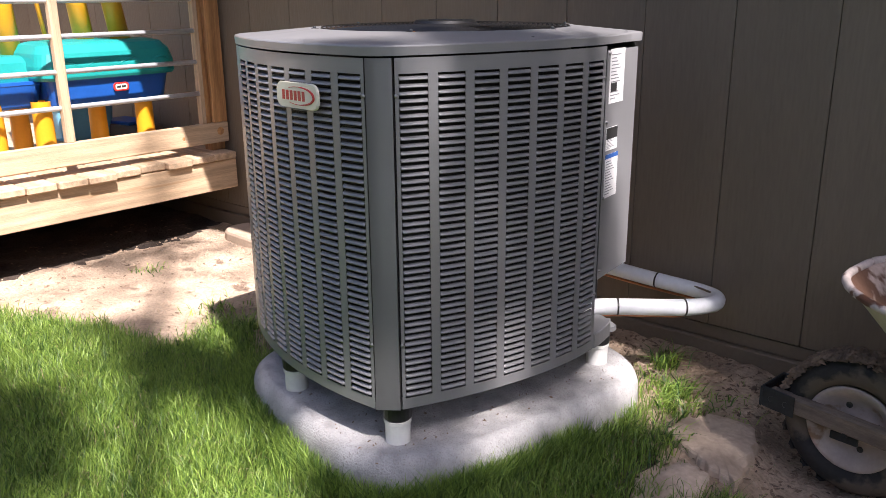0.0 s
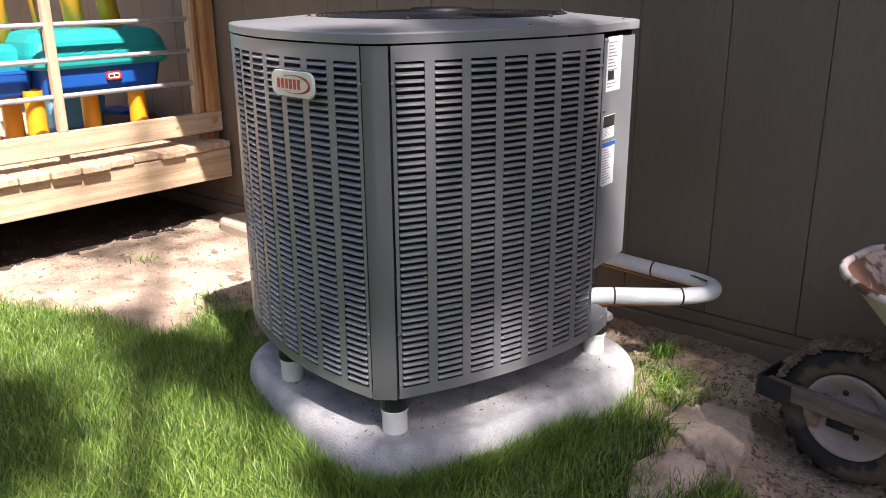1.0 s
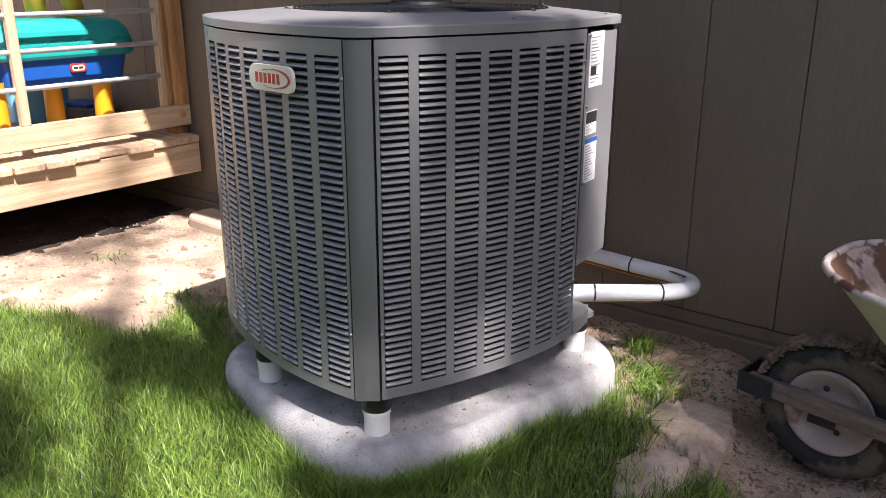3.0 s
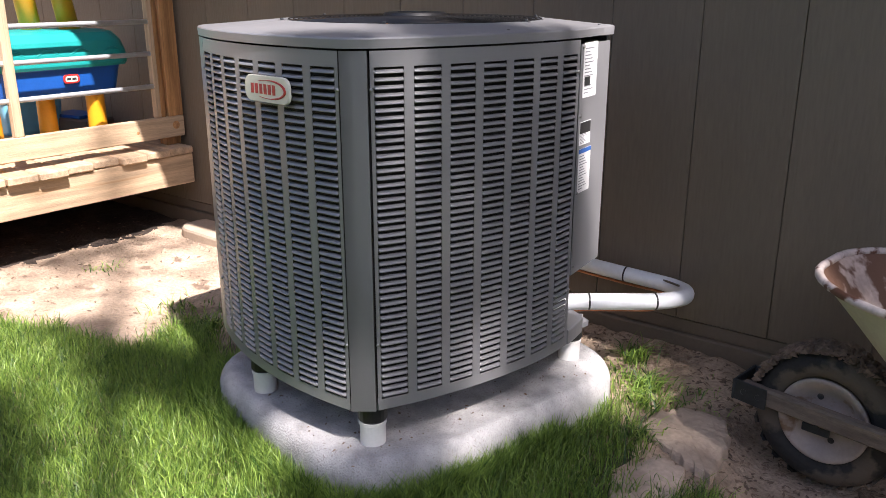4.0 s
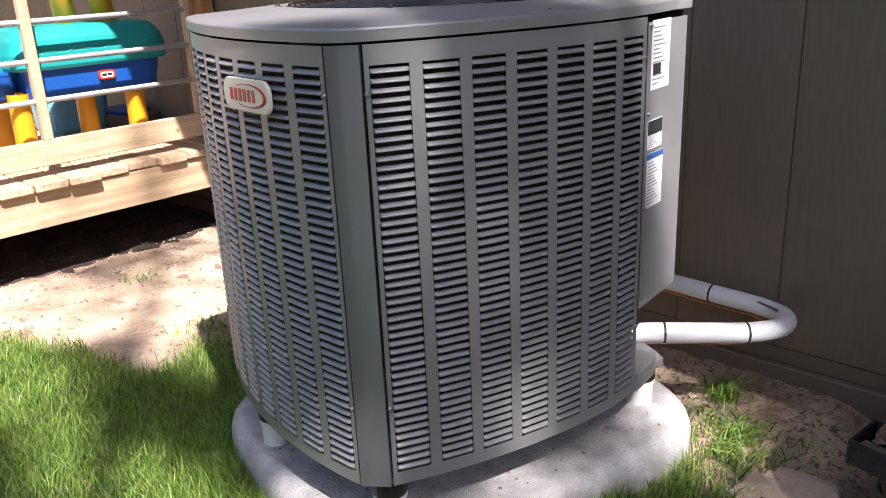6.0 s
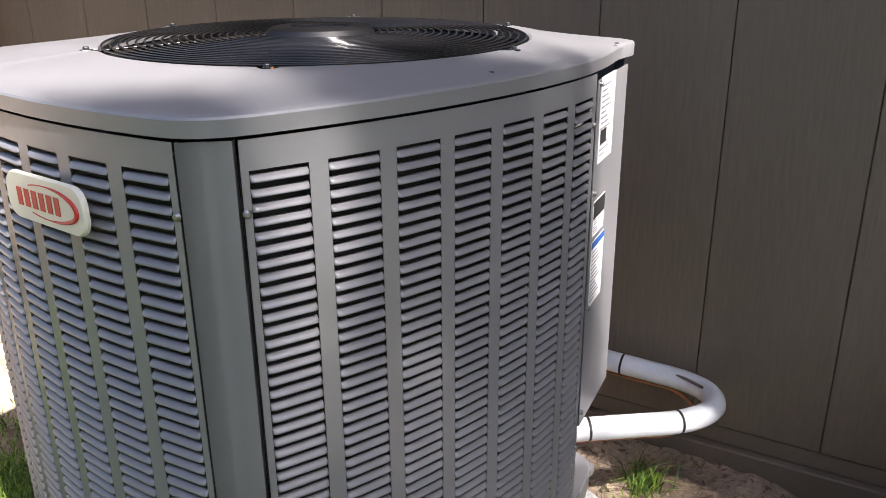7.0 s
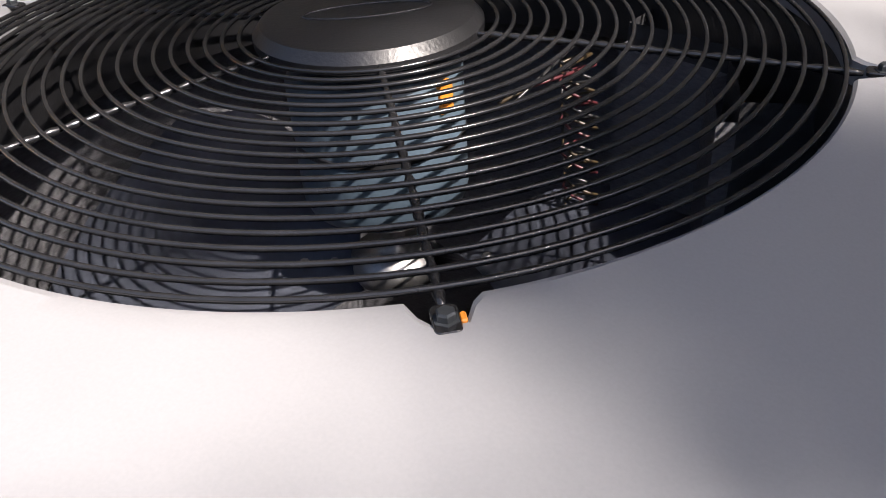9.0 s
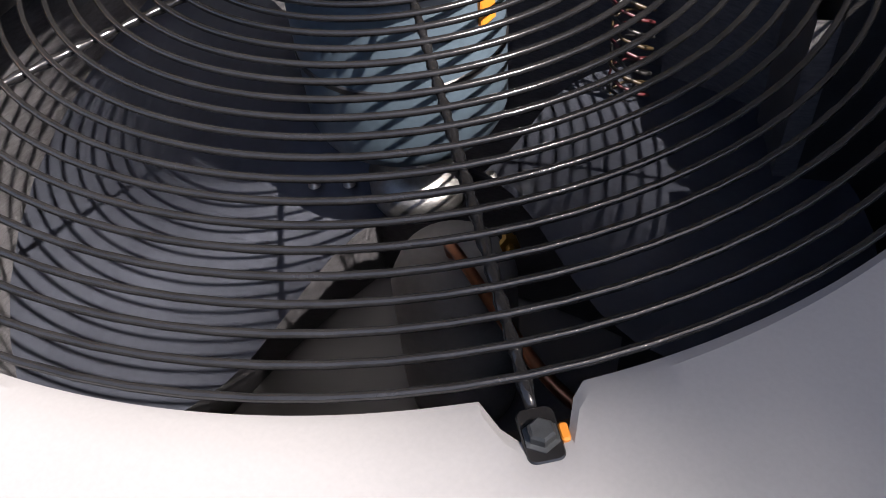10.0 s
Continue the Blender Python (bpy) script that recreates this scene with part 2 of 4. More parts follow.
# ---- ground ----
def ground_height(x, y):
    v = Vector((x, y, 0))
    q = WALLM.inverted() @ v
    z = -0.055 + 0.018 * noise.noise(v * 1.7) + 0.009 * noise.noise(v * 6) + 0.006 * noise.noise(v * 17)
    if q.x < -2.2 and q.y > -3.0:
        z += 0.03 * min(1, (-2.2 - q.x) / 0.8) * noise.noise(v * 9)
    low = (x - 0.36) * 0.887 + (y - 1.0) * 0.462      # the bed beyond the edging stones lies lower
    if low > 0 and y > 0.3:
        z -= 0.075 * min(1, low / 0.12) * min(1, (y - 0.3) / 0.3)
    if 0 < -q.y < 0.35 and q.x > -1.5:
        z += 0.03 * (1 - abs(-q.y) / 0.35) + 0.012 * noise.noise(v * 25)
    far = max(abs(x), abs(y))
    return z if far < 4.2 else -0.055


def ground():
    xs = [-400, -100, -30, -12, -7, -5] + [-4.0 + 0.035 * i for i in range(172)] + [2.2, 3, 5, 9, 25, 100, 400]
    ys = [-400, -100, -30, -12, -7, -4.5, -3.2] + [-2.2 + 0.035 * i for i in range(122)] + [2.3, 3, 5, 9, 25, 100, 400]
    verts = [(x, y, ground_height(x, y)) for y in ys for x in xs]
    k = len(xs)
    faces = [(j * k + i, j * k + i + 1, (j + 1) * k + i + 1, (j + 1) * k + i) for j in range(len(ys) - 1) for i in range(k - 1)]
    me = bpy.data.meshes.new("ground")
    me.from_pydata(verts, [], faces)
    me.materials.append(DIRT)
    me.materials.append(TURF)
    me.materials.append(UNDERDECK_SHADE)
    for p in me.polygons:
        q = WALLM.inverted() @ p.center
        if p.center.y < -1.9 or p.center.x > 1.75:
            p.material_index = 1
        # beneath the deck: litter soil with the deck's shade in its colour
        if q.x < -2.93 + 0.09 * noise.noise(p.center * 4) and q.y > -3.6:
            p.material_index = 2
    me.shade_smooth()
    tagged(new("ground", me), "bare dry clay soil with small clods", "ground", kind="structure")


ground()


# ---- house wall ----
def house_wall():
    wall = thing("wall_north", "taupe painted grooved plywood siding in shade", "wall", WALLM, kind="structure")
    s0, s1, top, bottom = -18, 16, 2.75, 0.075
    part("wall_core", box(s0 * PITCH, s1 * PITCH, 0.021, 0.20, -0.3, top, 0), TRIM, wall)
    for i in range(s0, s1):
        a, b = i * PITCH + 0.0012, (i + 1) * PITCH - 0.0012
        part("siding_strip", box(a, b, 0.0, 0.019, bottom, top, 0.002), SIDING, wall)
    part("skirt_board", box(s0 * PITCH, s1 * PITCH, 0.006, 0.020, 0.022, bottom - 0.004, 0.002), TRIM, wall)
    part("footing_board", box(s0 * PITCH, s1 * PITCH, -0.018, 0.020, -0.3, 0.020, 0.004), TRIM, wall)
    for a, b, z0, z1 in ((-2.66, -2.50, 0.40, 0.47), (-2.66, -2.48, 0.27, 0.392), (-2.66, -2.5, 0.08, 0.262)):
        part("trim_block", box(a, b, -0.022, -0.002, z0, z1, 0.003), TRIM, wall)
    eave = thing("roof_eave", "taupe boxed eave over the wall", "eave", WALLM, kind="structure")
    part("soffit", box(s0 * PITCH, s1 * PITCH, -0.90, 0.6, 2.76, 2.80, 0), TRIM, eave)
    part("fascia", box(s0 * PITCH, s1 * PITCH, -0.94, -0.901, 2.70, 2.92, 0), TRIM, eave)


house_wall()


# ---- concrete pad ----
CX, CY = -0.423, 0.406      # middle of the cabinet
FX, FY = -0.408, 0.440      # middle of the fan


def super_ring(ax, ay, p, z, n=128, cx=-0.391, cy=0.414):
    out = []
    for i in range(n):
        t = 2 * math.pi * i / n
        c, s = math.cos(t), math.sin(t)
        r = 1 / (abs(c / ax) ** p + abs(s / ay) ** p) ** (1 / p)
        w = 0.004 * noise.noise(Vector((c * 3, s * 3, z * 8)))
        out.append((cx + (r + w) * c, cy + (r + w) * s, z))
    return out


def concrete_pad():
    prof = [(0.012, -0.14), (0.006, 0.030), (0.001, 0.050), (-0.004, 0.062), (-0.013, 0.0735), (-0.022, 0.0785), (-0.027, 0.080), (-0.031, 0.080), (-0.2, 0.080)]
    bm = loft([super_ring(0.482 + d, 0.546 + d, 4.3, z) for d, z in prof], True, True, True)
    ob = part("concrete_pad", bm, CONCRETE, smooth=True)
    tagged(ob, "grey cast concrete pad with rounded edges, grass grown round it", "pad")


concrete_pad()


# ---- the condensing unit ----
HALVES, CHORDS, BOWS = (0.4174, 0.458), (0.406, 0.375), (0.0546, 0.061)
CHORD, CHORD_F = CHORDS
ZB, ZT = 0.20, 1.0945


def side_point(k, t, off=0.0):
    """Point on the bowed side k (0: +x, then turning left), t metres from its middle, and its outward normal."""
    half, chord, bow = HALVES[k % 2], CHORDS[k % 2], BOWS[k % 2]
    x = half + bow * (1 - (t / chord) ** 2)
    lean = 0.5 if k % 4 == 0 and t > 0 else 0.0      # the side bends in faster towards the service corner
    x -= lean * t ** 3
    nrm = Vector((1, 2 * bow * t / chord ** 2 + 3 * lean * t * t)).normalized()
    q = Matrix.Rotation(k * math.pi / 2, 2) @ (Vector((x, t)) + nrm * off)
    nn = Matrix.Rotation(k * math.pi / 2, 2) @ nrm
    return Vector((CX + q.x, CY + q.y)), nn


SERVICE_END = Vector((-0.055, 0.882))


def cabinet_loop(off, per=24):
    out = []
    for k in range(4):
        for i in range(per + 1):
            ch = CHORDS[k % 2]
            out.append(side_point(k, -ch + 2 * ch * i / per, off)[0])
        a, b = out[-1], side_point(k + 1, -CHORDS[(k + 1) % 2], off)[0]
        mid = (a + b) / 2
        c = Vector((CX, CY))
        mid = mid + (mid - c).normalized() * 0.006
        out += [a.lerp(mid, 0.5) + (mid - c).normalized() * 0.002, mid, mid.lerp(b, 0.5) + (mid - c).normalized() * 0.002]
    return out


COLS, COLW, COLP, ROWS, ROWP, ROWTOP = 7, 0.072, 0.0965, 47, 0.01755, 1.058


def louver_mesh():
    """One pressed slat: its lip stands proud, its ends close to the panel."""
    prof = [(-0.0060, 0.0034), (-0.0028, 0.0018), (0.0008, -0.0010), (0.0031, -0.0040), (0.0030, -0.0056), (0.0017, -0.0054), (-0.002, -0.0020), (-0.0060, 0.0012)]
    bm = bmesh.new()
    rings = []
    for x, k in ((-COLW / 2, 0.15), (-COLW / 2 + 0.004, 0.85), (-COLW / 2 + 0.008, 1), (COLW / 2 - 0.008, 1), (COLW / 2 - 0.004, 0.85), (COLW / 2, 0.15)):
        rings.append([(x, -d * k if d > 0 else -d, z) for d, z in prof])
    loft(rings, True, True, True, bm)
    bmesh.ops.recalc_face_normals(bm, faces=bm.faces)
    me = bpy.data.meshes.new("louver")
    bm.to_mesh(me)
    bm.free()
    me.materials.append(CABINET)
    me.shade_smooth()
    return me


LOUVER = louver_mesh()


def screw_mesh():
    bm = lathe([(0.0056, 0.0), (0.0056, 0.0012), (0.0042, 0.0014), (0.0040, 0.0042), (0.003, 0.0048), (0.001, 0.0048)], 12, cap1=True)
    me = bpy.data.meshes.new("screw")
    bmesh.ops.recalc_face_normals(bm, faces=bm.faces)
    bm.to_mesh(me)
    bm.free()
    me.materials.append(BOLTMETAL)
    me.shade_smooth()
    return me


SCREW = screw_mesh()


def panel_strip(k, t0, t1, z0, z1, off=0.0, n=6, thick=0.0012, bm=None):
    """A strip of bowed sheet steel."""
    bm = bm or bmesh.new()
    rings = []
    for i in range(n + 1):
        t = t0 + (t1 - t0) * i / n
        o, inn = side_point(k, t, off)[0], side_point(k, t, off - thick)[0]
        rings.append([(o.x, o.y, z0), (o.x, o.y, z1), (inn.x, inn.y, z1), (inn.x, inn.y, z0)])
    return loft(rings, True, True, True, bm)


def face_pose(k, t, z, off=0.0):
    """Stands a thing modelled in x (along) and z (up), with its front to -y, on side k."""
    p, nn = side_point(k, t, off)
    return pose(p.x, p.y, z, 0, 0, math.degrees(math.atan2(nn.y, nn.x)) + 90)


def louver_panel(unit, k, start, sense):
    """A bowed panel with columns of slats; start: its edge at the front post; sense: which way it runs along the side."""
    def tt(d):
        return start + sense * d
    panel = part("louver_panel", panel_strip(k, tt(0.003), tt(0.678), ROWTOP, ZT, n=24), CABINET, unit)
    bm = panel_strip(k, tt(0.003), tt(0.678), ZB, ROWTOP - ROWS * ROWP - 0.003, n=24)
    part("bottom_band", bm, CABINET, panel)
    edges = [0.003] + [v for i in range(COLS) for v in (0.012 + COLP * i, 0.012 + COLP * i + COLW)] + [0.678]
    for a, b in zip(edges[::2], edges[1::2]):
        part("stile", panel_strip(k, tt(a), tt(b), ROWTOP - ROWS * ROWP - 0.003, ROWTOP, n=2), CABINET, panel)
    for c in range(COLS):
        for r in range(ROWS):
            ob = part("louver", LOUVER, None, panel)
            ob.matrix_world = face_pose(k, tt(0.012 + COLP * c + COLW / 2), ROWTOP - ROWP * (r + 0.5))
    for d, z in ((0.006, 1.008), (0.006, 0.38), (0.671, 1.010), (0.671, 0.38)):
        ob = part("screw", SCREW, None, panel)
        ob.matrix_world = face_pose(k, tt(d), z) @ pose(0, 0, 0, 90)
    return panel


def condensing_unit():
    unit = thing("air_conditioner", "grey steel outdoor air conditioner with louvered bowed sides", "air conditioner", pose(0, 0, 0))
    # corner posts
    for k in (0, 2, 3):
        a, b = side_point(k - 1, CHORDS[(k - 1) % 2])[0], side_point(k, -CHORDS[k % 2])[0]
        c = Vector((CX, CY))
        d = (b - a).normalized()
        o = ((a + b) / 2 - c).normalized()
        a, b = a + d * 0.0008, b - d * 0.0035
        line = [a - o * 0.012, a, b, b - o * 0.012]
        bm = loft([[(p.x, p.y, z) for p in line] for z in (ZB - 0.002, ZT)], False)
        bmesh.ops.solidify(bm, geom=bm.faces[:], thickness=0.0015)
        part("corner_post", bm, CABINET, unit)
    louver_panel(unit, 0, -CHORD, 1)
    louver_panel(unit, 3, CHORD_F, -1)
    for k in (1, 2):
        part("back_panel", panel_strip(k, -CHORDS[k % 2] + 0.003, CHORDS[k % 2] - 0.003, 0.42, ZT, n=24), CABINET, unit)
        part("back_panel", panel_strip(k, -CHORDS[k % 2] + (0.14 if k == 1 else 0.003), CHORDS[k % 2] - 0.003, ZB, 0.42, n=24), CABINET, unit)
    part("end_strip", panel_strip(3, -CHORD_F + 0.003, CHORD_F - 0.681, ZB, ZT, n=6), CABINET, unit)
    # service panel beside the louvers, cut off above the pipes
    m0 = side_point(0, -CHORD + 0.681, 0.002)[0]
    run = SERVICE_END - m0
    turn = math.degrees(math.atan2(run.y, run.x))
    svc_m = pose(m0.x, m0.y, 0, 0, 0, turn)
    bm = box(0, run.length, 0, 0.0014, 0.42, ZT - 0.012, 0)
    box(run.length - 0.0014, run.length, 0.0014, 0.10, 0.42, ZT - 0.012, 0, 1, bm)
    box(0.0014, run.length - 0.0014, 0.0014, 0.10, 0.42, 0.4214, 0, 1, bm)
    svc = part("service_panel", bm, CABINET, unit, "plain flat service panel with printed labels")
    svc.matrix_world = svc_m
    for z in (1.075, 0.885, 0.665, 0.445):
        ob = part("screw", SCREW, None, svc)
        ob.matrix_basis = pose(0.012, 0, z, 90)
    labels = ((0.068, 1.010, 0.098, 0.150, 0), (0.052, 0.835, 0.078, 0.066, 1), (0.058, 0.727, 0.088, 0.128, 2))
    for d, z, w, h, style in labels:
        m = svc_m @ pose(d, -0.0008, z)
        lab = part("label", box(-w / 2, w / 2, 0, 0.0006, -h / 2, h / 2, 0), PAPER, unit, "white printed paper label")
        lab.matrix_world = m
        rows = [(-0.42 + 0.062 * i) for i in range(14)]
        for i, f in enumerate(rows):
            ww = w * (0.34 + 0.1 * ((i * 7) % 4))
            if style == 2 and i == 13:
                continue
            b = part("print", box(-w * 0.42, -w * 0.42 + ww, -0.0006, -0.0001, f * h, f * h + h * 0.018, 0), INK, lab)
        extra = {0: (box(-w * 0.4, 0.0, -0.0008, -0.0001, -h * 0.28, -h * 0.12, 0), INKBLACK), 1: (box(-w * 0.48, w * 0.48, -0.0008, -0.0001, 0.0, h * 0.48, 0), INKBLACK),
                 2: (box(-w * 0.5, w * 0.5, -0.0008, -0.0001, h * 0.40, h * 0.5, 0), INKBLUE)}[style]
        part("print_block", extra[0], extra[1], lab)
    # lower corner: recess behind the pipes, its shade a near-black sheet, and the base tray
    part("recess_panel", panel_strip(0, -CHORD + 0.681, CHORD - 0.07, ZB, 0.42, -0.13, n=6), GAP_SHADE, unit)
    tray = [side_point(0, -CHORD + 0.681 + 0.14 * i / 5, 0.004 if i < 5 else -0.004)[0] for i in range(6)]
    c = Vector((CX, CY))
    inner = [p.lerp(c, 0.3) for p in tray]
    poly = [(p.x, p.y) for p in tray] + [(p.x, p.y) for p in inner[::-1]]
    part("base_tray", plate(poly, ZB, ZB + 0.045, 0.003), CABINET, unit)
    # coil behind the slats, coloured near black for the shade in the gaps; base pan
    def cut_corner(lp):
        return [p.lerp(c, 0.30) if p.y > 0.66 and p.x > -0.25 else p for p in lp]

    loop = cut_corner(cabinet_loop(-0.03))
    part("condenser_coil", loft([[(p.x, p.y, z) for p in loop] for z in (0.22, 1.07)]), GAP_SHADE, unit)
    part("base_pan", plate([(p.x, p.y) for p in cabinet_loop(-0.012)], ZB - 0.004, ZB + 0.012), CABINET, unit)
    inner_loop = cut_corner(cabinet_loop(-0.055))
    part("coil_lining", loft([[(p.x, p.y, z) for p in inner_loop] for z in (0.22, 1.05)]), COIL, unit)
    # feet: black block on a white pipe coupling
    for px, py in ((-0.062, 0.022), (-0.512, -0.058), (-0.095, 0.815), (-0.80, 0.06), (-0.80, 0.82)):
        foot = part("foot", lathe([(0.036, 0.148), (0.039, 0.153), (0.039, ZB - 0.005)], 20, cap0=True, cap1=True), BLACKPLASTIC, unit, "black rubber foot block")
        foot.matrix_world = pose(px, py, 0)
        prof = [(0.034, 0.079), (0.0345, 0.136), (0.0375, 0.138), (0.0375, 0.147), (0.0345, 0.1475)]
        cup = part("riser", lathe(prof, 28, cap0=True, cap1=True), PVC, unit, "white plastic pipe coupling", smooth=False)
        cup.matrix_world = pose(px, py, 0)
    return unit


UNIT = condensing_unit()

RIM_R, BOLT_R = 0.366, 0.384
BOLT_ANGLES = [-48.8 + 60 * i for i in range(6)]


def opening(theta):
    """Radius of the fan opening, wider at the six lugs."""
    d = min(abs((theta - radians(a) + math.pi) % (2 * math.pi) - math.pi) for a in BOLT_ANGLES)
    return RIM_R + 0.018 * max(0.0, min(1.0, (0.047 - d) / 0.022))


def fan_top(unit):
    c = Vector((CX, CY))
    loop = cabinet_loop(0.004, 40)
    # the corner over the service panel reaches further out
    loop = [Vector((p.x, max(p.y, 0.901 - (p.x + 0.050) * 0.02))) if -0.17 < p.x < -0.0395 and p.y > 0.813 else p for p in loop]
    # round the corners, then sort out each point's angle
    for _ in range(3):
        loop = [(loop[i - 1] + 2 * loop[i] + loop[(i + 1) % len(loop)]) / 4 for i in range(len(loop))]
    dense = []
    for i, p in enumerate(loop):
        q = loop[(i + 1) % len(loop)]
        dense += [p, p.lerp(q, 0.5)]
    rings = []
    for off, z in ((-0.010, 1.107), (-0.003, 1.1000), (0.0, 1.0995), (0.001, 1.1195), (-0.0005, 1.1225), (-0.0035, 1.1242), (-0.012, 1.126)):
        rings.append([((p + (p - c).normalized() * off).x, (p + (p - c).normalized() * off).y, z) for p in dense])
    ends = []
    for p in dense:
        th = math.atan2(p.y - FY, p.x - FX)
        r = opening(th)
        ends.append(Vector((FX + r * math.cos(th), FY + r * math.sin(th))))
    base = [p + (p - c).normalized() * -0.012 for p in dense]
    for f, z in ((0.3, 1.1315), (0.6, 1.1375), (0.9, 1.1435), (0.97, 1.1438), (1.0, 1.1415)):
        rings.append([(p.lerp(e, f).x, p.lerp(e, f).y, z) for p, e in zip(base, ends)])
    rings.append([(e.x, e.y, 1.124) for e in ends])
    lid = part("lid", loft(rings), CABINET, unit, smooth=True)
    lid.data.set_sharp_from_angle(angle=radians(24))
    shroud = lathe([(0.392, 1.125), (0.369, 1.123), (0.367, 1.10), (0.370, 1.05), (0.380, 1.02)], 72)
    bmesh.ops.translate(shroud, verts=shroud.verts, vec=(FX, FY, 0))
    part("fan_shroud", shroud, BLACKPLASTIC, unit, smooth=True)
    for d, dy in ((0.026, 0.397), (-0.03, 0.80)):
        sp = part("screw", lathe([(0.0042, 0), (0.004, 0.0012), (0.0, 0.002)], 12), IRON, lid, "dark screw head")
        sp.matrix_world = pose(d, dy, 1.1285)
    guard = thing_part("fan_guard", unit)
    count = 20
    for i in range(count):
        r = 0.1055 + (0.361 - 0.1055) * i / (count - 1)
        z = 1.1445 + 0.008 * (1 - (r / 0.36) ** 2)
        seg = 96
        pts = [(FX + r * math.cos(2 * math.pi * j / seg), FY + r * math.sin(2 * math.pi * j / seg), z) for j in range(seg)]
        part("ring", tube(pts, 0.0019, 6, True), BLACKWIRE, guard, smooth=True)
    for a in BOLT_ANGLES:
        d = Vector((math.cos(radians(a)), math.sin(radians(a)), 0))
        pts, rad = [], []
        for j in range(60):
            r = 0.07 + (0.372 - 0.07) * j / 59
            pts.append(Vector((FX, FY, 1.1495 - 0.008 * (r / 0.36) ** 2)) + d * r)
            rad.append(0.0027 + 0.0007 * math.sin(j * 1.9))
        part("spoke", tube(pts, rad, 8), BLACKWIRE, guard, smooth=True)
        m = pose(FX + d.x * BOLT_R, FY + d.y * BOLT_R, 1.1412, 0, 0, a) @ Matrix.Scale(0.78, 4)
        l1 = part("lug", plate(rounded(0.027, 0.017, 0.004), 0, 0.004, 0.001), BLACKWIRE, guard)
        l1.matrix_world = m
        bolt = part("bolt", lathe([(0.0085, 0), (0.0085, 0.0015), (0.0062, 0.0018), (0.0062, 0.006), (0.005, 0.0075)], 6, cap1=True), IRON, guard)
        bolt.matrix_world = m @ pose(0.001, 0, 0.003)
        if a == BOLT_ANGLES[0]:
            mark = part("paint_mark", plate(rounded(0.009, 0.0042, 0.0018), 0, 0.005, 0.001), ORANGE, guard, "orange paint mark beside the bolt")
            mark.matrix_world = m @ pose(0.001, 0.0100, 0)
    cap = part("hub_cap", lathe([(0.088, 1.143), (0.095, 1.145), (0.095, 1.152), (0.088, 1.160), (0.083, 1.1615), (0.0, 1.162)], 64), BLACKPLASTIC, unit, smooth=True)
    cap.data.set_sharp_from_angle(angle=radians(25))
    ell = [(0.052 * math.cos(t * math.pi / 24), 0.017 * math.sin(t * math.pi / 24), 0) for t in range(48)]
    emb = part("embossed_oval", tube(ell, 0.0012, 6, True), BLACKPLASTIC, cap, smooth=True)
    cap.location = (FX, FY, 0)
    emb.location = (0, 0, 1.162)
    emb.rotation_euler = (0, 0, radians(40))


fan_top(UNIT)


